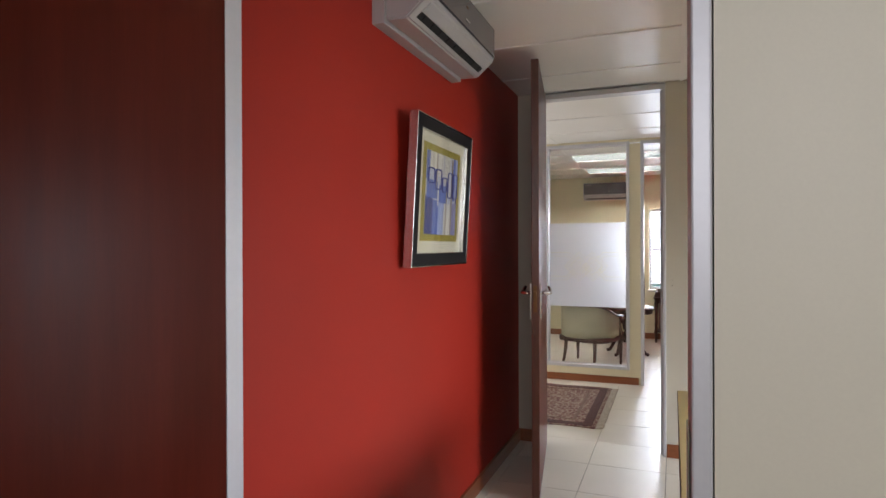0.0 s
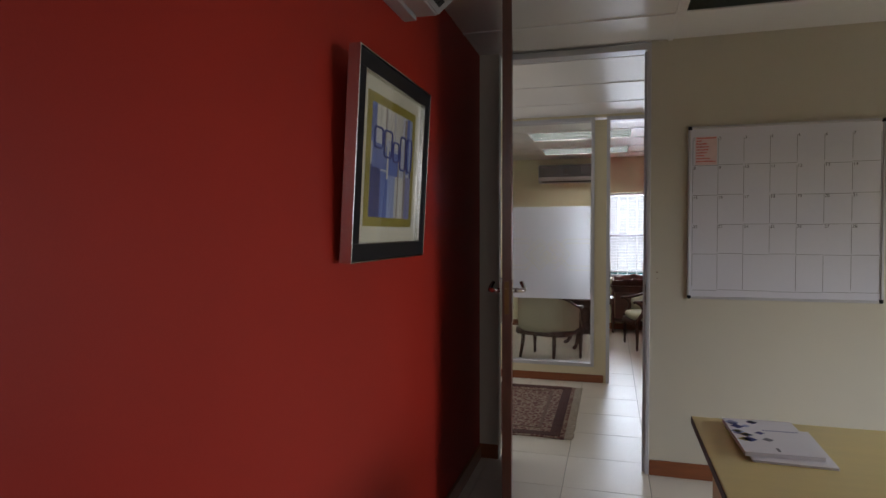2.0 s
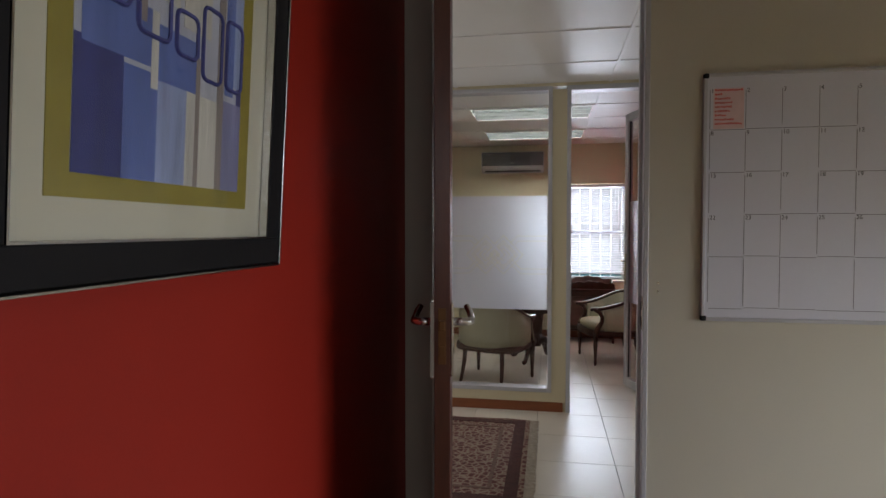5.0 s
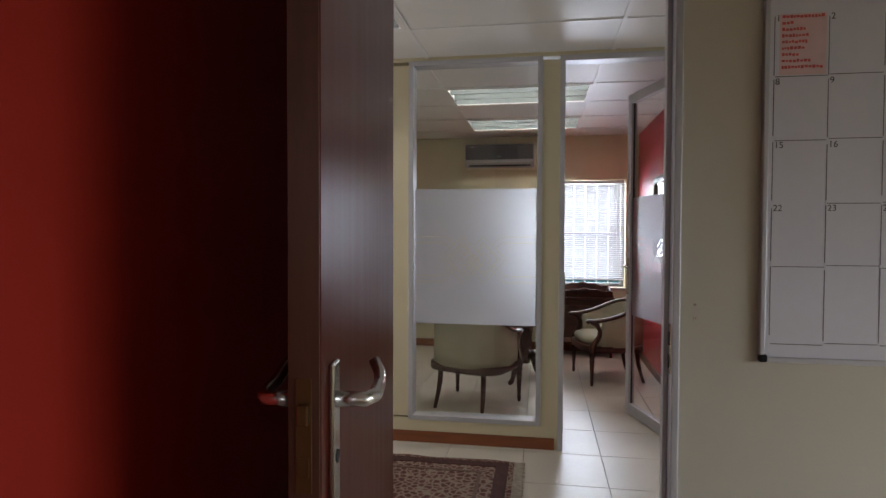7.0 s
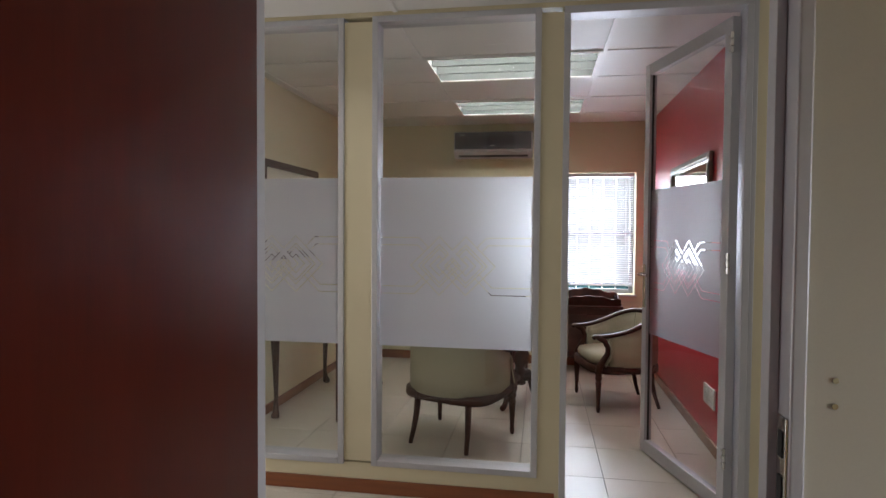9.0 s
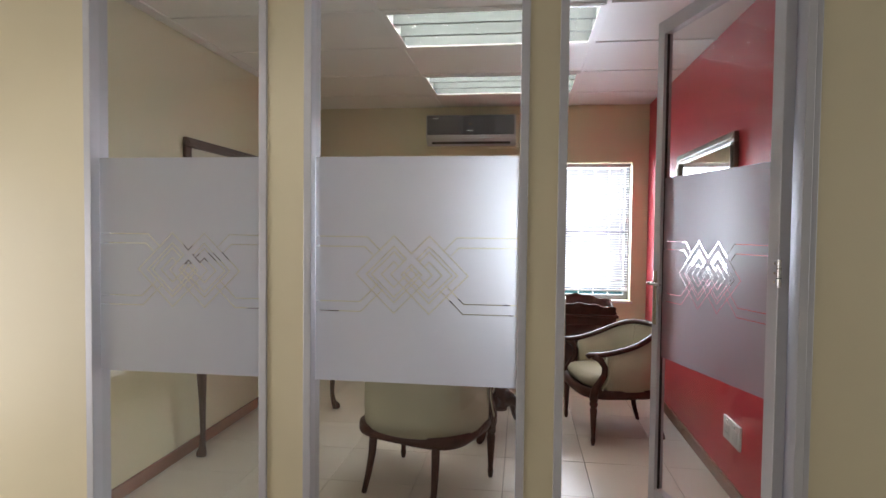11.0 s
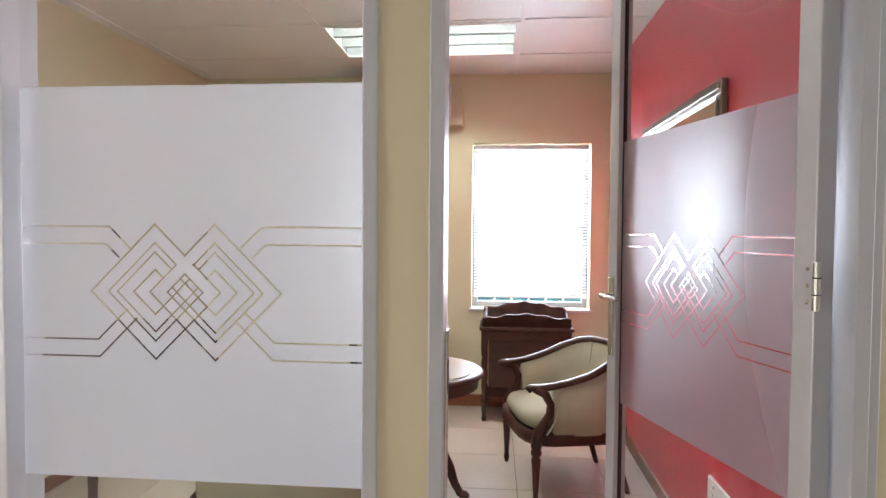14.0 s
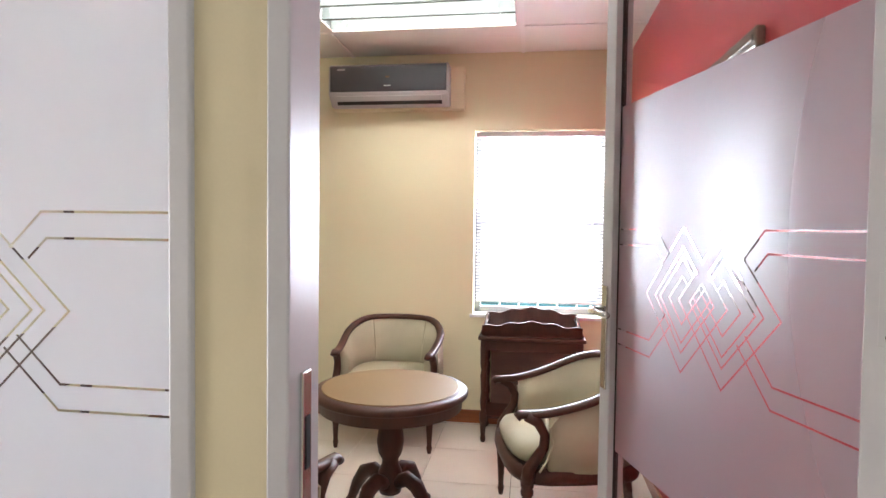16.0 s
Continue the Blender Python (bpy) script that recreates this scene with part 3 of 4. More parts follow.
for x in (WX0 + 0.13, 0.23, WX1 - 0.13):
    part("ladder_cord", tube([(x, -0.014, WZ0 + 0.08), (x, -0.014, WZ1 - 0.02)], 0.0012, 5), M_SLAT, blind)
part("tilt_wand", tube([(WX1 - 0.09, -0.024, 1.05), (WX1 - 0.09, -0.022, WZ1 - 0.03)], 0.004, 6), M_SLAT, blind)

# office window, off to the side
ow = thing("window_4", pose(0, 0, 0), "wide white framed office window", "window", kind="structure")
for b in ((2.9, 2.95, 0.7, 1.75), (4.85, 4.9, 0.7, 1.75), (3.88, 3.92, 0.7, 1.75)):
    part("window_frame", box(3.03, 3.08, b[0], b[1], b[2], b[3], 0.003), M_TRIM, ow)


# ---------- lights in the ceilings ----------
def louvre_light(cx, cy, lx=1.08, ly=0.575, tube_mat=None, state="unlit"):
    t = thing("ceiling_light", pose(cx, cy, CEIL), "recessed fluorescent ceiling light with a bright metal louvre, " + state, "ceiling light", "louvred ceiling lights")
    hx, hy = lx / 2, ly / 2
    part("housing", boxes((-hx, hx, -hy, hy, 0.085, 0.09), (-hx, -hx + 0.004, -hy, hy, 0.0, 0.085), (hx - 0.004, hx, -hy, hy, 0.0, 0.085), (-hx, hx, -hy, -hy + 0.004, 0.0, 0.085), (-hx, hx, hy - 0.004, hy, 0.0, 0.085)), M_HOUSING, t)
    part("frame", boxes((-hx - 0.008, hx + 0.008, -hy - 0.008, -hy + 0.018, -0.008, 0.0), (-hx - 0.008, hx + 0.008, hy - 0.018, hy + 0.008, -0.008, 0.0), (-hx - 0.008, -hx + 0.018, -hy + 0.018, hy - 0.018, -0.008, 0.0), (hx - 0.018, hx + 0.008, -hy + 0.018, hy - 0.018, -0.008, 0.0)), M_TBAR, t, "white painted rim")
    for y in (-0.19, 0.0, 0.19):
        part("tube", tube([(-hx + 0.03, y, 0.055), (hx - 0.03, y, 0.055)], 0.013, 10), tube_mat or M_TUBE, t, state + " fluorescent tube", True)
    for y in (-0.095, 0.095):
        bm = bmesh.new()
        w = [bm.verts.new(v) for x in (-hx + 0.018, hx - 0.018) for v in ((x, y - 0.010, 0.0), (x, y, 0.068), (x, y + 0.010, 0.0))]
        bm.faces.new((w[0], w[1], w[4], w[3]))
        bm.faces.new((w[1], w[2], w[5], w[4]))
        bm.faces.new((w[2], w[0], w[3], w[5]))
        part("reflector", bm, M_HOUSING, t)
    bl = bmesh.new()
    w = [bl.verts.new(v) for y in (-hy + 0.018, hy - 0.018) for v in ((-0.012, y, 0.060), (0.0, y, -0.001), (0.012, y, 0.060))]
    bl.faces.new((w[0], w[1], w[4], w[3]))
    bl.faces.new((w[1], w[2], w[5], w[4]))
    me = mesh_of("louvre_blade", bl, M_REFL)
    n = 12
    for k in range(1, n):
        o = new("louvre_blade", me)
        o.parent = t
        o.location.x = -hx + 0.018 + k * (lx - 0.036) / n
    return t


first_light = louvre_light(-0.445, 8.43, tube_mat=glow_material("lit_fluorescent_tube", (1.0, 0.97, 0.90), TUBE_GLOW), state="lit")
copy_thing(first_light, pose(-0.445, 9.675, CEIL))
louvre_light(-1.52, 6.52, tube_mat=glow_material("lit_corridor_tube", (1.0, 0.97, 0.92), TUBE_GLOW_CORR), state="lit")
louvre_light(0.745, 4.63)


# ---------- air conditioners ----------
def air_conditioner(m, width, height, depth, back, label, back_to=0.0):
    """Wall unit: its back on y = 0, front to -y, x along the wall, z up from its underside."""
    a = thing("air_conditioner", m, label, "air conditioner", "wall air conditioners")
    part("backing_board", box(-0.01, width + back_to, -back, 0, -0.012, height, 0.003), M_CREAM if back_to else M_AC, a, "painted backing board")
    bm = bmesh.new()
    prof_ = [(-back, 0.0), (-depth * 0.62, -0.002), (-depth * 0.97, 0.062), (-depth, 0.078), (-depth * 0.985, height * 0.97), (-depth * 0.9, height), (-back, height)]
    rings = [[bm.verts.new((x, y, z)) for y, z in prof_] for x in (0.0, width)]
    k = len(prof_)
    for i in range(k):
        bm.faces.new((rings[0][i], rings[0][(i + 1) % k], rings[1][(i + 1) % k], rings[1][i]))
    bm.faces.new(rings[0][::-1])
    bm.faces.new(rings[1])
    bmesh.ops.bevel(bm, geom=bm.edges[:], offset=0.006, segments=2, affect="EDGES")
    body = part("body", bm, M_AC, a)
    panel = part("front_panel", box(0.012, width - 0.012, -depth - 0.007, -depth + 0.004, 0.082, height * 0.955, 0.004), M_ACDARK, a, "glossy charcoal front panel")
    part("badge", box(width * 0.47, width * 0.53, -depth - 0.0085, -depth - 0.007, 0.112, 0.119), M_STEEL, panel)
    part("display", box(width * 0.485, width * 0.515, -depth - 0.0082, -depth - 0.007, 0.165, 0.175), M_BRASS, panel)
    part("sticker", box(0.06, 0.11, -depth - 0.0082, -depth - 0.007, height * 0.84, height * 0.88), M_AC, panel)
    lo, hi = Vector((0, -depth * 0.62, -0.002)), Vector((0, -depth * 0.97, 0.062))
    out = Vector((0, lo.z - hi.z, -(lo.y - hi.y))).normalized()

    def on_slope(x0, x1, u0, u1, t0, t1):
        bm_ = bmesh.new()
        ends = [[bm_.verts.new(lo.lerp(hi, u) + out * t + Vector((x, 0, 0))) for u, t in ((u0, t0), (u1, t0), (u1, t1), (u0, t1))] for x in (x0, x1)]
        for i in range(4):
            bm_.faces.new((ends[0][i], ends[0][(i + 1) % 4], ends[1][(i + 1) % 4], ends[1][i]))
        bm_.faces.new(ends[0][::-1])
        bm_.faces.new(ends[1])
        return bm_

    slot = part("outlet_slot", on_slope(0.045, width - 0.045, 0.22, 0.50, -0.002, 0.002), M_SLOT, a, "dark air outlet slot")
    part("air_flap", on_slope(0.045, width - 0.045, 0.53, 0.93, -0.001, 0.005), M_AC, a)
    for i in range(9):
        x = 0.08 + i * (width - 0.16) / 8
        part("vane", on_slope(x, x + 0.0025, 0.24, 0.48, 0.002, 0.004), M_BLACK, slot)
    return a


air_conditioner(pose(RED_X, 3.19, 2.15, 0, 0, 90), 0.81, 0.225, 0.215, 0.05, "silver wall air conditioner with a charcoal front on a red wall")
air_conditioner(pose(-1.107, BACK_Y, 2.036), 0.765, 0.255, 0.19, 0.065, "silver wall air conditioner with a charcoal front on a cream wall", 0.085)


# ---------- office things ----------
pic = thing("framed_picture", pose(-0.846, 3.398, 1.266, 0, 3.2, 0), "blue abstract painting in a black and silver frame on red wall", "picture")
PW, PH = 0.652, 0.605
part("hanging_batten", box(-0.016, 0.0, 0.04, PW - 0.04, 0.0, 0.03), M_WOOD, pic)
for b in ((0, PW, 0, 0.05), (0, PW, PH - 0.05, PH), (0, 0.05, 0.05, PH - 0.05), (PW - 0.05, PW, 0.05, PH - 0.05)):
    part("frame_bar", box(0.006, 0.034, b[0] + 0.002, b[1] - 0.002, b[2] + 0.002 * (b[2] == 0), b[3] - 0.002 * (b[3] == PH), 0.002), M_BLACK, pic, "black frame bar")
for b in ((-0.004, 0.0, -0.004, PH + 0.004), (PW, PW + 0.004, -0.004, PH + 0.004), (0, PW, -0.004, 0.0), (0, PW, PH, PH + 0.004)):
    part("frame_edge", box(0.0, 0.037, b[0], b[1], b[2], b[3], 0.001), M_STEEL, pic, "brushed silver outer edge")
for b in ((0.05, 0.053, 0.05, PH - 0.05), (PW - 0.053, PW - 0.05, 0.05, PH - 0.05), (0.053, PW - 0.053, 0.05, 0.053), (0.053, PW - 0.053, PH - 0.053, PH - 0.05)):
    part("inner_slip", box(0.018, 0.033, b[0], b[1], b[2], b[3]), M_STEEL, pic, "thin silver inner slip")
part("mount", box(0.006, 0.016, 0.05, PW - 0.05, 0.05, PH - 0.05), M_MATBOARD, pic, "cream mount board")
part("inner_mount", box(0.016, 0.0175, 0.108, PW - 0.108, 0.102, PH - 0.095), M_GOLD, pic, "olive gold inner mount")
AX0, AX1, AZ0, AZ1 = 0.142, PW - 0.142, 0.131, PH - 0.125
art = part("canvas", box(0.0175, 0.0185, AX0, AX1, AZ0, AZ1), material("pale_lilac_canvas", (0.50, 0.50, 0.58), 0.6, var=0.2, scale=9, stretch=(1, 6, 0.6), bump=0.04), pic, "painted canvas with blue and cream blocks")
BLUES = [material("painted_" + n_, c_, 0.6, var=0.3, scale=8, stretch=(1, 5, 0.5), bump=0.05) for n_, c_ in (("indigo", (0.055, 0.06, 0.22)), ("blue", (0.13, 0.18, 0.46)), ("pale_blue", (0.33, 0.38, 0.60)), ("cream", (0.62, 0.58, 0.52)), ("taupe", (0.32, 0.26, 0.24)), ("lilac", (0.27, 0.26, 0.44)))]
AW, AH = AX1 - AX0, AZ1 - AZ0
for u0, u1, v0, v1, c in ((0.0, 0.22, 0.0, 0.46, 0), (0.22, 0.40, 0.0, 0.42, 1), (0.40, 0.58, 0.0, 0.40, 2), (0.58, 0.80, 0.0, 0.40, 3), (0.80, 0.85, 0.0, 0.98, 4), (0.85, 1.0, 0.0, 0.42, 5), (0.03, 0.36, 0.44, 0.66, 1), (0.40, 0.66, 0.38, 0.62, 1), (0.0, 0.10, 0.66, 1.0, 1), (0.10, 0.30, 0.80, 1.0, 3), (0.34, 0.52, 0.72, 1.0, 3), (0.55, 0.74, 0.66, 1.0, 3), (0.86, 0.93, 0.45, 1.0, 1), (0.93, 1.0, 0.50, 1.0, 2), (0.64, 0.67, 0.0, 0.56, 4), (0.30, 0.33, 0.60, 1.0, 4), (0.96, 1.0, 0.02, 0.52, 0), (0.36, 0.40, 0.36, 0.66, 3)):
    part("paint_block", box(0.0185, 0.0189 + 0.0001 * c, AX0 + u0 * AW, AX0 + u1 * AW, AZ0 + v0 * AH, AZ0 + v1 * AH), BLUES[c], art)
for u0, u1, v0, v1 in ((0.06, 0.24, 0.62, 0.80), (0.28, 0.46, 0.56, 0.80), (0.50, 0.64, 0.54, 0.72), (0.68, 0.82, 0.48, 0.80), (0.86, 0.99, 0.48, 0.80)):
    y0, y1, z0, z1, q = AX0 + u0 * AW, AX0 + u1 * AW, AZ0 + v0 * AH, AZ0 + v1 * AH, 0.0035
    loop = []
    for cy, cz, a0 in ((y1 - 0.012, z1 - 0.012, 0), (y0 + 0.012, z1 - 0.012, 90), (y0 + 0.012, z0 + 0.012, 180), (y1 - 0.012, z0 + 0.012, 270)):
        loop += [(0.0195, cy + 0.012 * math.cos(radians(a0 + a)), cz + 0.012 * math.sin(radians(a0 + a))) for a in (0, 30, 60, 90)]
    part("painted_loop", tube(loop + loop[:1], q, 5), BLUES[0], art, "dark indigo outline")
pg = part("picture_glass", box(0.020, 0.022, 0.052, PW - 0.052, 0.052, PH - 0.052), M_GLASS, pic)
pg.visible_shadow = False

wb = thing("whiteboard", pose(0.284, A0, 0.988), "white enamel planner board with a hand-drawn calendar grid and aluminium frame", "whiteboard")
BW, BH = 0.915, 0.925
part("board", box(0.01, BW - 0.01, -0.012, -0.002, 0.01, BH - 0.01), M_WB, wb)
for b in ((0.018, BW - 0.018, 0, 0.014), (0.018, BW - 0.018, BH - 0.014, BH), (0, 0.014, 0.018, BH - 0.018), (BW - 0.014, BW, 0.018, BH - 0.018)):
    part("frame_bar", box(b[0], b[1], -0.017, 0, b[2], b[3], 0.003), M_ALU, wb)
for x in (0, BW - 0.02):
    for z in (0, BH - 0.02):
        part("corner_cap", box(x, x + 0.02, -0.019, 0, z, z + 0.02, 0.005), M_BLACK, wb, "black plastic corner cap")
cols = [0.024 + k * 0.1245 for k in range(8)]
lines_z = [0.05, 0.243, 0.400, 0.557, 0.714, 0.870]
for i, x in enumerate(cols):
    for j in range(5):
        if (i * 7 + j * 3) % 17 == 4:
            continue
        a, b = lines_z[j] + random.uniform(0, 0.02), lines_z[j + 1] - random.uniform(0, 0.015)
        part("drawn_line", box(x - 0.001, x + 0.001, -0.0127, -0.0119, a, b), M_LINE, wb)
for j, z in enumerate(lines_z[:-1]):
    for i in range(7):
        if (i * 5 + j * 3) % 13 == 6:
            continue
        d = random.uniform(-0.003, 0.003)
        part("drawn_line", box(cols[i] + 0.003, cols[i + 1] - 0.002, -0.0127, -0.0119, z + d - 0.001, z + d + 0.001), M_LINE, wb)
for k in range(28):
    text_part(str(k + 1), 0.022, cols[k % 7] + 0.003, -0.0122, lines_z[5 - k // 7] - 0.019, M_INK, wb)
part("smudge", box(cols[0] + 0.012, cols[1] - 0.006, -0.0124, -0.0119, lines_z[4] + 0.004, lines_z[5] - 0.002), M_PINK, wb)
for k in range(9):
    z = lines_z[5] - 0.012 - k * 0.0155
    wl = (0.09, 0.022, 0.05, 0.06, 0.058, 0.05, 0.035, 0.062, 0.092)[k]
    bm = bmesh.new()
    x = 0.0
    while x < wl:
        w_ = random.uniform(0.004, 0.008)
        box(cols[0] + 0.017 + x, cols[0] + 0.017 + x + w_, -0.0129, -0.0123, z + random.uniform(-0.001, 0.001), z + random.uniform(0.005, 0.008), bm=bm)
        x += w_ + 0.0018
    part("marker_note", bm, M_REDINK, wb, "red handwritten note")

desk = thing("desk", pose(0.155, 2.62, 0), "pale yellow laminate office desk", "desk")
part("desktop", box(0, 1.6, 0, 1.4, 0.699, 0.724, 0.002), M_DESK, desk)
part("edge_band", box(-0.002, 0.0, 0, 1.4, 0.7, 0.723), M_WOOD, desk, "thin dark edge band")
part("side_panel", box(0.06, 0.085, 0.05, 1.35, 0, 0.699, 0.002), M_DESK, desk)
part("side_panel", box(1.515, 1.54, 0.05, 1.35, 0, 0.699, 0.002), M_DESK, desk)
part("modesty_panel", box(0.085, 1.515, 1.28, 1.298, 0.25, 0.699, 0.002), M_DESK, desk)


def booklet(name, m, w, h, t, label, cover):
    b = thing(name, m, label, "booklet")
    part("paper_block", box(0.002, w - 0.002, 0.002, h - 0.002, 0.001, t - 0.001), M_PAPER, b)
    part("cover", box(0, w, 0, h, t - 0.001, t, 0.0003), M_PAPER, b)
    part("back_cover", box(0, w, 0, h, 0, 0.001, 0.0003), M_PAPER, b)
    if cover:
        for i in range(15):
            c_ = random.choice((BLUES[0], BLUES[2], BLUES[5], M_LINE, M_GOLD))
            r_ = random.uniform(0.009, 0.016)
            x_, y_ = 0.012 + 0.075 * random.random() ** 1.6, random.uniform(0.09, h - 0.02)
            bm = box(-r_, r_, -r_, r_, t, t + 0.0004)
            bmesh.ops.transform(bm, matrix=pose(x_ + r_ * 0.4, y_, 0, 0, 0, 45), verts=bm.verts)
            part("printed_diamond", bm, c_, b)
        part("printed_title", boxes(*[(w * 0.46 + k * 0.009, w * 0.46 + k * 0.009 + 0.0065, h * 0.64, h * 0.64 + 0.008, t, t + 0.0004) for k in range(11)]), BLUES[5], b)
        part("printed_mark", box(w * 0.44, w * 0.48, h * 0.06, h * 0.15, t, t + 0.0004), M_LINE, b)
    return b


booklet("brochure", pose(0.262, 3.63, 0.7245, 0, 0, -2), 0.205, 0.30, 0.006, "white paper brochure under a folder", False)
booklet("folder", pose(0.248, 3.655, 0.731, 0, 0, 1.5), 0.20, 0.31, 0.012, "white glossy folder with small blue diamonds on its cover", True)

# ---------- corridor rug ----------
rug = thing("rug", pose(-1.62, 5.765, 0.0), "red-brown patterned woven rug with a pale fringe", "rug")
RW, RH = 1.22, 1.325
bm = bmesh.new()
gx_, gy_ = 24, 26
grid = [[bm.verts.new((RW * i / gx_, RH * j / gy_ + 0.008 * math.sin(i * 0.7), 0.008 + 0.0012 * math.sin(i * 1.3 + j * 0.9))) for j in range(gy_ + 1)] for i in range(gx_ + 1)]
for i in range(gx_):
    for j in range(gy_):
        bm.faces.new((grid[i][j], grid[i + 1][j], grid[i + 1][j + 1], grid[i][j + 1]))
ext = bmesh.ops.extrude_face_region(bm, geom=bm.faces[:])
for v in [g for g in ext["geom"] if isinstance(g, bmesh.types.BMVert)]:
    v.co.z = 0.001
part("woven_field", bm, M_RUG, rug)
for b in ((0.03, 0.10, 0.03, RH - 0.03), (RW - 0.10, RW - 0.03, 0.03, RH - 0.03), (0.10, RW - 0.10, 0.03, 0.10), (0.10, RW - 0.10, RH - 0.10, RH - 0.03)):
    part("border", box(b[0], b[1], b[2], b[3], 0.006, 0.0108, 0.001), M_RUGEDGE, rug, "dark border band")
for b in ((0.17, 0.19, 0.17, RH - 0.17), (RW - 0.19, RW - 0.17, 0.17, RH - 0.17), (0.19, RW - 0.19, 0.17, 0.19), (0.19, RW - 0.19, RH - 0.19, RH - 0.17)):
    part("border_line", box(b[0], b[1], b[2], b[3], 0.006, 0.0106), M_RUGLINE, rug, "pale inner border line")
bm = bmesh.new()
for side in (-1, 1):
    y = 0.004
    while y < RH - 0.004:
        l = random.uniform(0.045, 0.062)
        x0 = RW if side > 0 else 0
        box(min(x0, x0 + side * l), max(x0, x0 + side * l), y, y + 0.005, 0.001, 0.005, bm=bm)
        y += 0.0068
fr = part("fringe", bm, M_FRINGE, rug, "pale cotton fringe")
fr["kind"] = "stuff"


# ---------- meeting room furniture ----------
def chair_path(a):
    """Plan of the tub back: a in degrees, 0 at the middle of the back, past 90 straight to the front."""
    s = 1 if a >= 0 else -1
    q = abs(a)
    if q <= 90:
        return 0.275 * math.sin(radians(a)), 0.27 * math.cos(radians(q)) + 0.02
    return s * (0.275 - 0.02 * (q - 90) / 40), 0.02 - 0.25 * (q - 90) / 40


def rail_height(a):
    u = min(1, max(0, (abs(a) - 35) / 95))
    return 0.735 - 0.145 * (u * u * (3 - 2 * u))


def tub_chair(m, label):
    c = thing("armchair", m, label, "armchair", "armchairs round the table")
    angles = [-130 + 260 * i / 40 for i in range(41)]
    rail = [(*chair_path(a), rail_height(a)) for a in angles]
    for end in (0, -1):
        x, y, z = rail[end]
        tail = [(x * 1.0, y - 0.03, z + 0.001), (x, y - 0.045, z - 0.012)]
        rail = tail[::-1] + rail if end == 0 else rail + tail
    part("top_rail", tube(rail, 0.022, 10, flat=0.8), M_WOOD, c, "curved dark wooden rail", True)
    bm = bmesh.new()
    rows4 = []
    for a in angles:
        x, y = chair_path(a)
        n = Vector((x / 0.275, (y - 0.0) / 0.29 if abs(a) <= 90 else 0, 0)).normalized()
        h = rail_height(a) - 0.012
        if abs(a) > 119:
            continue
        rows4.append([bm.verts.new((x + n.x * o, y + n.y * o, z)) for o, z in ((0.014, 0.352), (0.018, 0.45), (0.014, h), (-0.014, h), (-0.05, 0.52), (-0.045, 0.36))])
    for r0, r1 in zip(rows4, rows4[1:]):
        for k in range(6):
            bm.faces.new((r0[k], r0[(k + 1) % 6], r1[(k + 1) % 6], r1[k]))
    bm.faces.new(rows4[0][::-1])
    bm.faces.new(rows4[-1])
    shell = part("backrest", bm, M_FABRIC, c, "beige upholstered tub back", True)
    for s in (-38, 38):
        x, y = chair_path(s)
        part("seam", tube([(x * 0.80, y * 0.80, 0.46), (x * 0.84, y * 0.84, 0.54), (x * 0.95, y * 0.95, rail_height(s) - 0.015)], 0.004, 6), M_FABRIC, shell)
    bm = bmesh.new()
    outline = []
    for a in range(0, 360, 12):
        ca, sa = math.cos(radians(a)), math.sin(radians(a))
        outline.append((0.235 * math.copysign(abs(ca) ** 0.55, ca), -0.015 + 0.255 * math.copysign(abs(sa) ** 0.5, sa)))
    levels = ((0.90, 0.355), (1.0, 0.375), (1.02, 0.405), (0.97, 0.432), (0.80, 0.446), (0.4, 0.455))
    rs = [[bm.verts.new((x * k, y * k, z)) for x, y in outline] for k, z in levels]
    for r0, r1 in zip(rs, rs[1:]):
        for k in range(len(outline)):
            j = (k + 1) % len(outline)
            bm.faces.new((r0[k], r0[j], r1[j], r1[k]))
    bm.faces.new(rs[0][::-1])
    bm.faces.new(rs[-1])
    part("seat", bm, M_FABRIC, c, "beige upholstered seat", True)
    bm = bmesh.new()
    rim = [[bm.verts.new((x * k * 1.13, y * k + (0.012 if y > 0 else 0), z)) for x, y in outline] for k, z in ((0.88, 0.305), (1.06, 0.302), (1.08, 0.32), (1.07, 0.360), (0.88, 0.362))]
    for i in range(5):
        r0, r1 = rim[i], rim[(i + 1) % 5]
        for k in range(len(outline)):
            j = (k + 1) % len(outline)
            bm.faces.new((r0[k], r0[j], r1[j], r1[k]))
    part("seat_frame", bm, M_WOOD, c, "dark wooden seat rail", True)
    for s in (-1, 1):
        post = [(s * 0.262, -0.232, 0.31), (s * 0.264, -0.226, 0.365), (s * 0.268, -0.196, 0.415), (s * 0.270, -0.170, 0.46), (s * 0.269, -0.166, 0.51), (s * 0.266, -0.192, 0.56), (s * 0.260, -0.235, 0.588)]
        part("arm_post", tube(post, [0.026, 0.026, 0.023, 0.020, 0.019, 0.021, 0.024], 10), M_WOOD, c, "scrolled wooden arm post", True)
        pipe = [(s * 0.290, -0.190, 0.366), (s * 0.292, -0.158, 0.42), (s * 0.290, -0.140, 0.48), (s * 0.286, -0.150, 0.545), (s * 0.283, -0.12, 0.582)]
        part("piping", tube(pipe, 0.004, 6), M_FABRIC, c)
        leg = [(0.010, 0.0), (0.013, 0.02), (0.016, 0.035), (0.012, 0.05), (0.020, 0.20), (0.023, 0.235), (0.016, 0.247), (0.025, 0.262), (0.026, 0.275), (0.020, 0.285), (0.026, 0.295), (0.027, 0.33)]
        part("leg", lathe(leg, 12, s * 0.258, -0.230), M_WOOD, c, "turned tapering front leg", True)
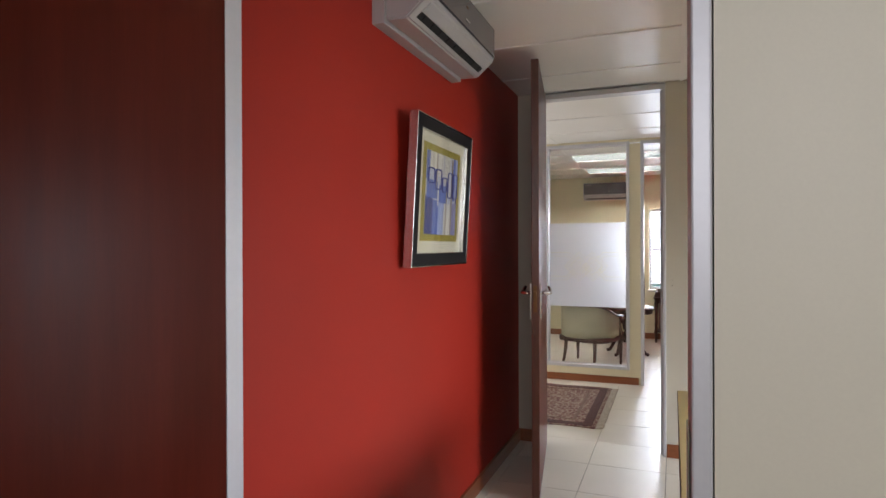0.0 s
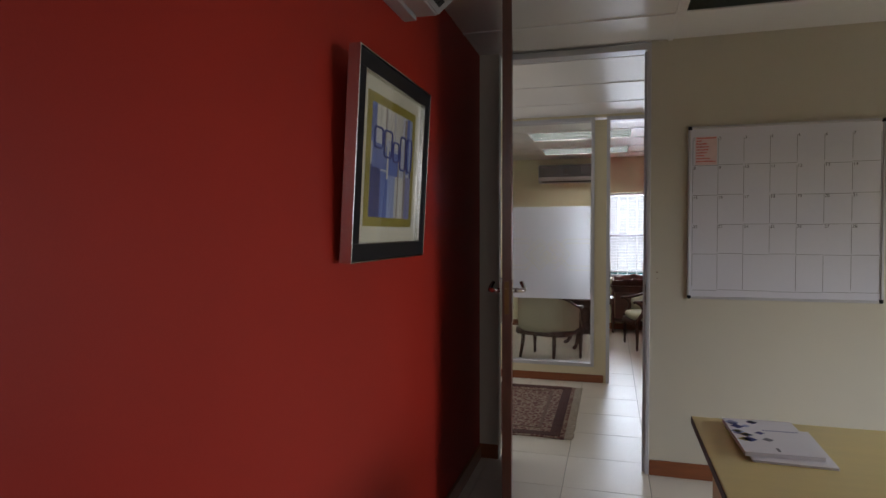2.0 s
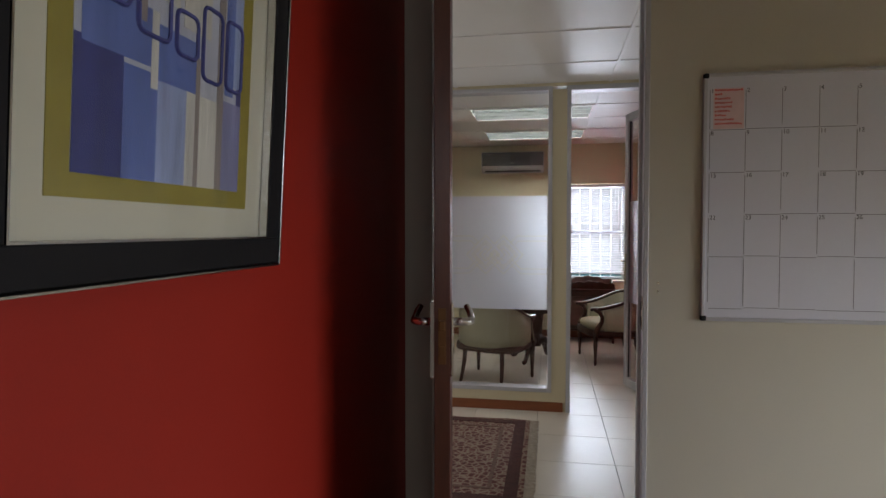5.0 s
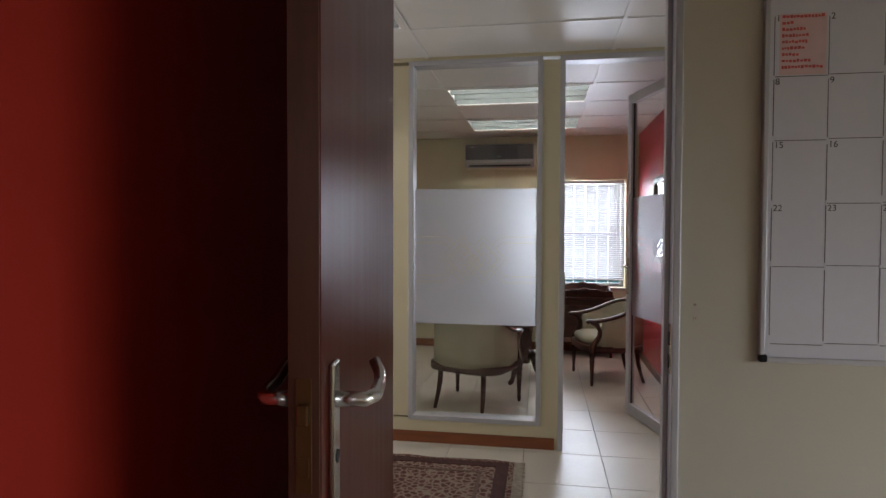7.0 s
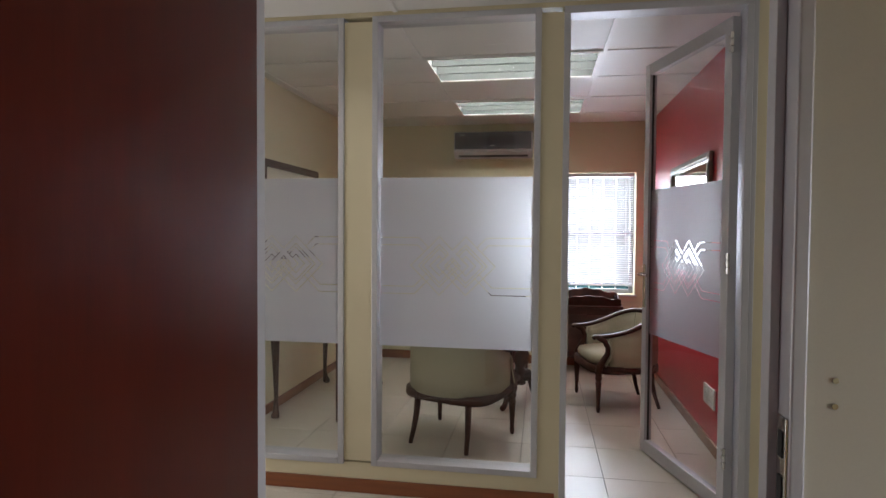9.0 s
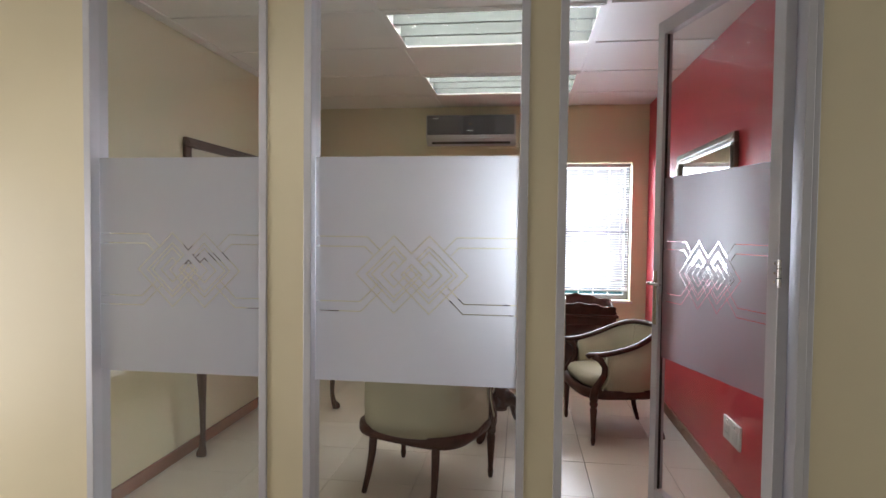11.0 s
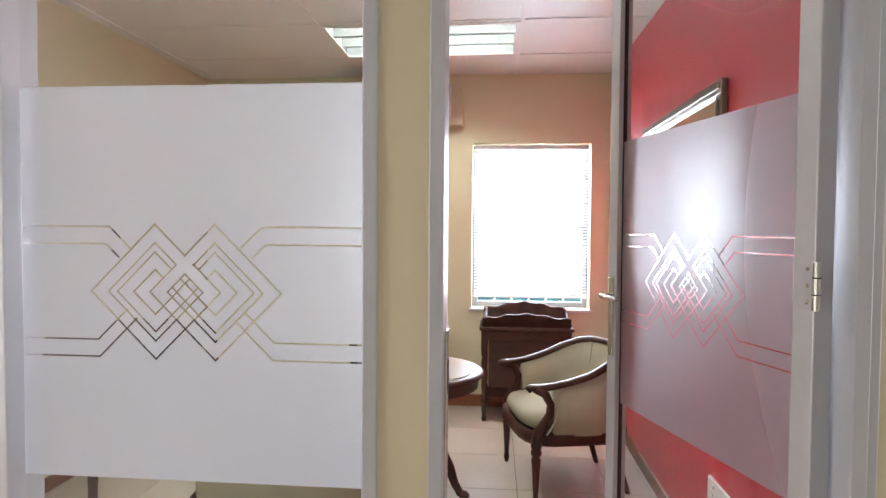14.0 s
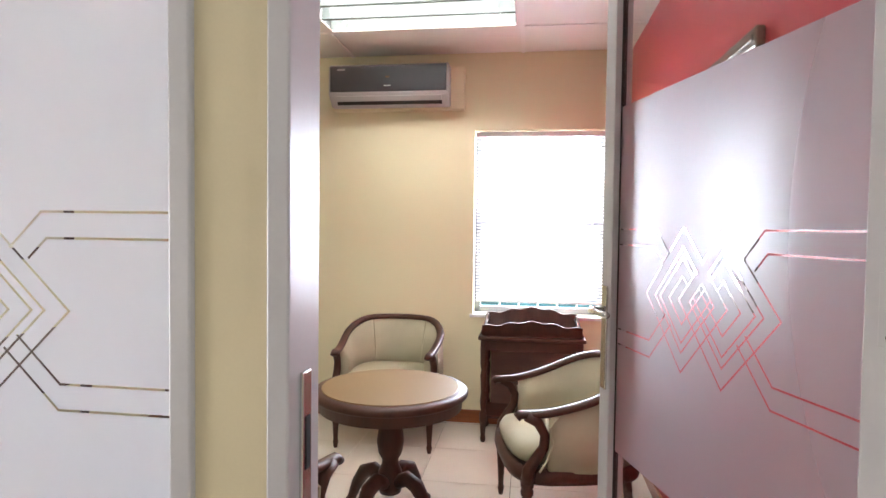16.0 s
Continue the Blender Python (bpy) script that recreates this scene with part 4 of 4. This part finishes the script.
        back = [(s * 0.185, 0.265, 0.0), (s * 0.178, 0.235, 0.10), (s * 0.172, 0.215, 0.20), (s * 0.168, 0.205, 0.33)]
        part("leg", tube(back, [0.013, 0.016, 0.019, 0.021], 8), M_WOOD, c, "splayed back leg", True)
    return c


CHAIR = "dark wooden tub armchair with beige upholstery "
armchair = tub_chair(pose(0.335, 9.235, 0, 0, 0, -77), CHAIR + "beside the red wall")
armchair.scale = (1.06, 0.99, 0.94)
c2 = copy_thing(armchair, pose(-0.645, 10.12, 0, 0, 0, 0))
tagged(c2, CHAIR + "against the cream wall")
c3 = copy_thing(armchair, pose(-0.76, 8.235, 0, 0, 0, 159))
tagged(c3, CHAIR + "near the glass")

TX, TY, TZ = -0.40, 9.06, 0.60
table = thing("round_table", pose(TX, TY, 0, 0, 0, 20), "round dark wooden pedestal table with a tan inlaid top", "table")
part("tabletop", lathe([(0.285, TZ - 0.085), (0.30, TZ - 0.082), (0.303, TZ - 0.04), (0.315, TZ - 0.036), (0.325, TZ - 0.026), (0.326, TZ - 0.014), (0.318, TZ - 0.005), (0.305, TZ - 0.001), (0.292, TZ)], 56), M_WOOD, table, "moulded dark wooden rim and apron", True)
part("inlay", lathe([(0.288, TZ - 0.002), (0.288, TZ + 0.003), (0.286, TZ + 0.004)], 56), M_LEATHER, table, "tan inlaid top")
part("pedestal", lathe([(0.045, 0.15), (0.052, 0.18), (0.05, 0.24), (0.036, 0.27), (0.034, 0.29), (0.05, 0.32), (0.058, 0.37), (0.05, 0.43), (0.032, 0.455), (0.045, 0.475), (0.06, 0.50), (0.065, 0.516)], 24), M_WOOD, table, "turned baluster pedestal", True)
for k in range(4):
    a = radians(45 + 90 * k)
    ca, sa = math.cos(a), math.sin(a)
    pts = [(r * ca, r * sa, z) for r, z in ((0.035, 0.20), (0.09, 0.225), (0.14, 0.205), (0.185, 0.14), (0.215, 0.07), (0.245, 0.03), (0.275, 0.024), (0.285, 0.032))]
    part("foot", tube(pts, [0.03, 0.032, 0.032, 0.026, 0.02, 0.02, 0.022, 0.014], 10), M_WOOD, table, "curved cabriole foot", True)

console = thing("console_table", pose(-0.11, 10.11, 0), "dark wooden butler's tray stand under the window", "side table")
CW, CD, CH = 0.60, 0.33, 0.635
part("top", box(-0.012, CW + 0.012, -0.012, CD + 0.01, CH - 0.022, CH, 0.006), M_WOOD, console)
part("apron", boxes((0.02, CW - 0.02, 0.008, 0.026, CH - 0.085, CH - 0.022), (0.02, CW - 0.02, CD - 0.026, CD - 0.008, CH - 0.085, CH - 0.022), bevel=0.002), M_WOOD, console)
part("back_panel", box(0.05, CW - 0.05, CD - 0.05, CD - 0.035, 0.16, CH - 0.085, 0.002), material("brown_panel", (0.16, 0.09, 0.07), 0.5, var=0.2, scale=5, stretch=(1, 1, 6)), console, "brown board panel")
part("shelf", box(0.02, CW - 0.02, 0.02, CD - 0.02, 0.14, 0.158, 0.003), M_WOOD, console)
for x in (0.022, CW - 0.022):
    for y in (0.022, CD - 0.022):
        part("leg", lathe([(0.012, 0), (0.017, 0.02), (0.013, 0.04), (0.019, 0.12), (0.022, 0.125), (0.022, 0.175), (0.014, 0.185), (0.02, 0.24), (0.015, 0.30), (0.02, 0.40), (0.014, 0.43), (0.019, 0.45), (0.021, 0.47), (0.021, CH - 0.02)], 12, x, y), M_WOOD, console, "turned leg", True)


def wavy_side(length, h0, h1, t, waves):
    bm = bmesh.new()
    n = 40
    rows5 = []
    for i in range(n + 1):
        u = i / n
        z = h0 + (h1 - h0) * (0.5 - 0.5 * math.cos(2 * math.pi * u)) + 0.006 * math.sin(waves * math.pi * u)
        rows5.append([bm.verts.new((u * length, y, zz_)) for y, zz_ in ((0, 0), (t, 0), (t - 0.03, z), (-0.03, z))])
    for a, b in zip(rows5, rows5[1:]):
        for k in range(4):
            bm.faces.new((a[k], a[(k + 1) % 4], b[(k + 1) % 4], b[k]))
    bm.faces.new(rows5[0][::-1])
    bm.faces.new(rows5[-1])
    return bm


tray = thing("serving_tray", pose(-0.10, 10.13, CH), "dark wooden serving tray with scalloped sides on the console", "tray")
part("base", box(0.0, 0.58, 0.0, 0.29, 0.0, 0.012, 0.003), M_WOOD, tray)
fs = part("side", wavy_side(0.58, 0.055, 0.085, 0.014, 9), M_WOOD, tray, "scalloped front side")
fs.location.z = 0.01
bs = part("side", wavy_side(0.58, 0.085, 0.125, 0.014, 9), M_WOOD, tray, "scalloped back side")
bs.matrix_local = pose(0.58, 0.29, 0.01, 0, 0, 180)
for x, r in ((0.0, 90), (0.58, -90)):
    e = part("end", wavy_side(0.29, 0.06, 0.10, 0.012, 5), M_WOOD, tray)
    e.matrix_local = pose(x + (0.0 if r > 0 else 0.0), 0.0 if r > 0 else 0.29, 0.01, 0, 0, r)

wdesk = thing("writing_table", pose(-2.12, 8.36, 0), "dark wooden writing table with cabriole legs against the cream wall", "table")
part("top", box(-0.02, 0.56, -0.03, 1.06, 0.735, 0.76, 0.006), M_WOOD, wdesk)
part("apron", boxes((0.02, 0.52, 0.01, 0.03, 0.64, 0.735), (0.02, 0.52, 1.0, 1.02, 0.64, 0.735), (0.50, 0.52, 0.03, 1.0, 0.64, 0.735), bevel=0.002), M_WOOD, wdesk)
for x, sx in ((0.04, -1), (0.50, 1)):
    for y, sy in ((0.03, -1), (1.0, 1)):
        sx2 = sx if sx > 0 else 0.2
        pts = [(x, y, 0.74), (x + 0.012 * sx2, y + 0.012 * sy, 0.62), (x + 0.018 * sx2, y + 0.016 * sy, 0.52), (x, y, 0.30), (x - 0.006 * sx2, y - 0.006 * sy, 0.12), (x + 0.004 * sx2, y + 0.004 * sy, 0.05), (x + 0.018 * sx2, y + 0.018 * sy, 0.02), (x + 0.022 * sx2, y + 0.022 * sy, 0.0)]
        part("leg", tube(pts, [0.034, 0.034, 0.03, 0.02, 0.015, 0.02, 0.03, 0.026], 10), M_WOOD, wdesk, "cabriole leg with a club foot", True)


def framed_wall_piece(name, m, w, h, label, inside, frame_mat, category):
    f = thing(name, m, label, category)
    t = 0.055
    for b in ((0, w, 0, t), (0, w, h - t, h), (0, t, t, h - t), (w - t, w, t, h - t)):
        bar = part("frame_bar", box(b[0], b[1], -0.028, -0.002, b[2], b[3], 0.006, seg=3), frame_mat, f)
        inner = (b[0] + 0.018, b[1] - 0.018, b[2] + 0.018, b[3] - 0.018)
        part("moulding", box(inner[0], inner[1], -0.034, -0.026, inner[2], inner[3], 0.003), frame_mat, bar)
    part("panel", box(t - 0.004, w - t + 0.004, -0.012, -0.004, t - 0.004, h - t + 0.004), inside, f, "glazed panel")
    return f


M_FRAME = material("bronze_silver_frame", (0.20, 0.17, 0.14), 0.3, metal=0.6, var=0.2, scale=20, bump=0.03)
framed_wall_piece("wall_mirror", pose(MEET_R, 9.43, 1.05, 0, 0, -90), 1.10, 0.77, "large mirror in a bronze moulded frame on the red wall", M_MIRROR, M_FRAME, "mirror")
framed_wall_piece("wall_picture", pose(MEET_L, 8.36, 1.10, 0, 0, 90), 1.03, 0.72, "dark framed picture on the cream wall", M_MATBOARD, M_WOOD, "picture")

socket = thing("wall_socket", pose(MEET_R, 8.42, 0.265, 0, 0, -90), "white double plug socket on the red wall", "socket")
part("plate", box(0, 0.23, -0.012, 0, 0, 0.118, 0.003), M_PVC, socket)
for x in (0.03, 0.135):
    face = part("outlet", box(x, x + 0.065, -0.015, -0.012, 0.02, 0.085, 0.002), M_PVC, socket)
    for dx, dz in ((0.0325, 0.048), (0.018, 0.022), (0.047, 0.022)):
        part("pin_hole", tube([(x + dx, -0.0148, 0.02 + dz), (x + dx, -0.0156, 0.02 + dz)], 0.005, 8), M_SLOT, face)
    part("switch", box(x + 0.022, x + 0.042, -0.018, -0.012, 0.092, 0.108, 0.002), M_PVC, socket)

# two patched screw marks beside the office door
for z in (1.094, 1.128):
    s = tagged(new("wall_screw", mesh_of("wall_screw", tube([(0.132, A0, z), (0.132, A0 - 0.003, z)], 0.004, 8), M_STEEL)), "small steel screw in the plaster beside the doorway", "screw")

# ---------- floor tiles ----------
TILE = 0.45
tm = bmesh.new()
t2 = TILE / 2 - 0.0015
rings = [[tm.verts.new((sx * (t2 - i), sy * (t2 - i), z)) for sx, sy in ((-1, -1), (1, -1), (1, 1), (-1, 1))] for i, z in ((0, -0.008), (0, -0.0012), (0.0012, 0.0))]
for a, b in zip(rings, rings[1:]):
    for k in range(4):
        tm.faces.new((a[k], a[(k + 1) % 4], b[(k + 1) % 4], b[k]))
tm.faces.new(rings[-1])
tile_mesh = mesh_of("tile", tm, M_TILE)
rest = bmesh.new()
for i in range(-8, 8):
    for j in range(-16, 10):
        cx, cy = 0.095 + (i + 0.5) * TILE, 6.385 + (j + 0.5) * TILE
        if cy - TILE / 2 > BACK_Y or cx + TILE / 2 < -3.2 or cx - TILE / 2 > 3.2:
            continue
        if -6 <= i <= 2 and j >= -10 and cy < 10.6:
            o = new("tile", tile_mesh)
            o.parent = floor
            o.location = (cx, cy, random.uniform(-0.0003, 0.0))
        else:
            vs = [rest.verts.new((cx + sx * t2, cy + sy * t2, -0.0005)) for sx, sy in ((-1, -1), (1, -1), (1, 1), (-1, 1))]
            rest.faces.new(vs)
fr2 = part("outer_tiles", rest, M_TILE, floor)
fr2["kind"] = "stuff"
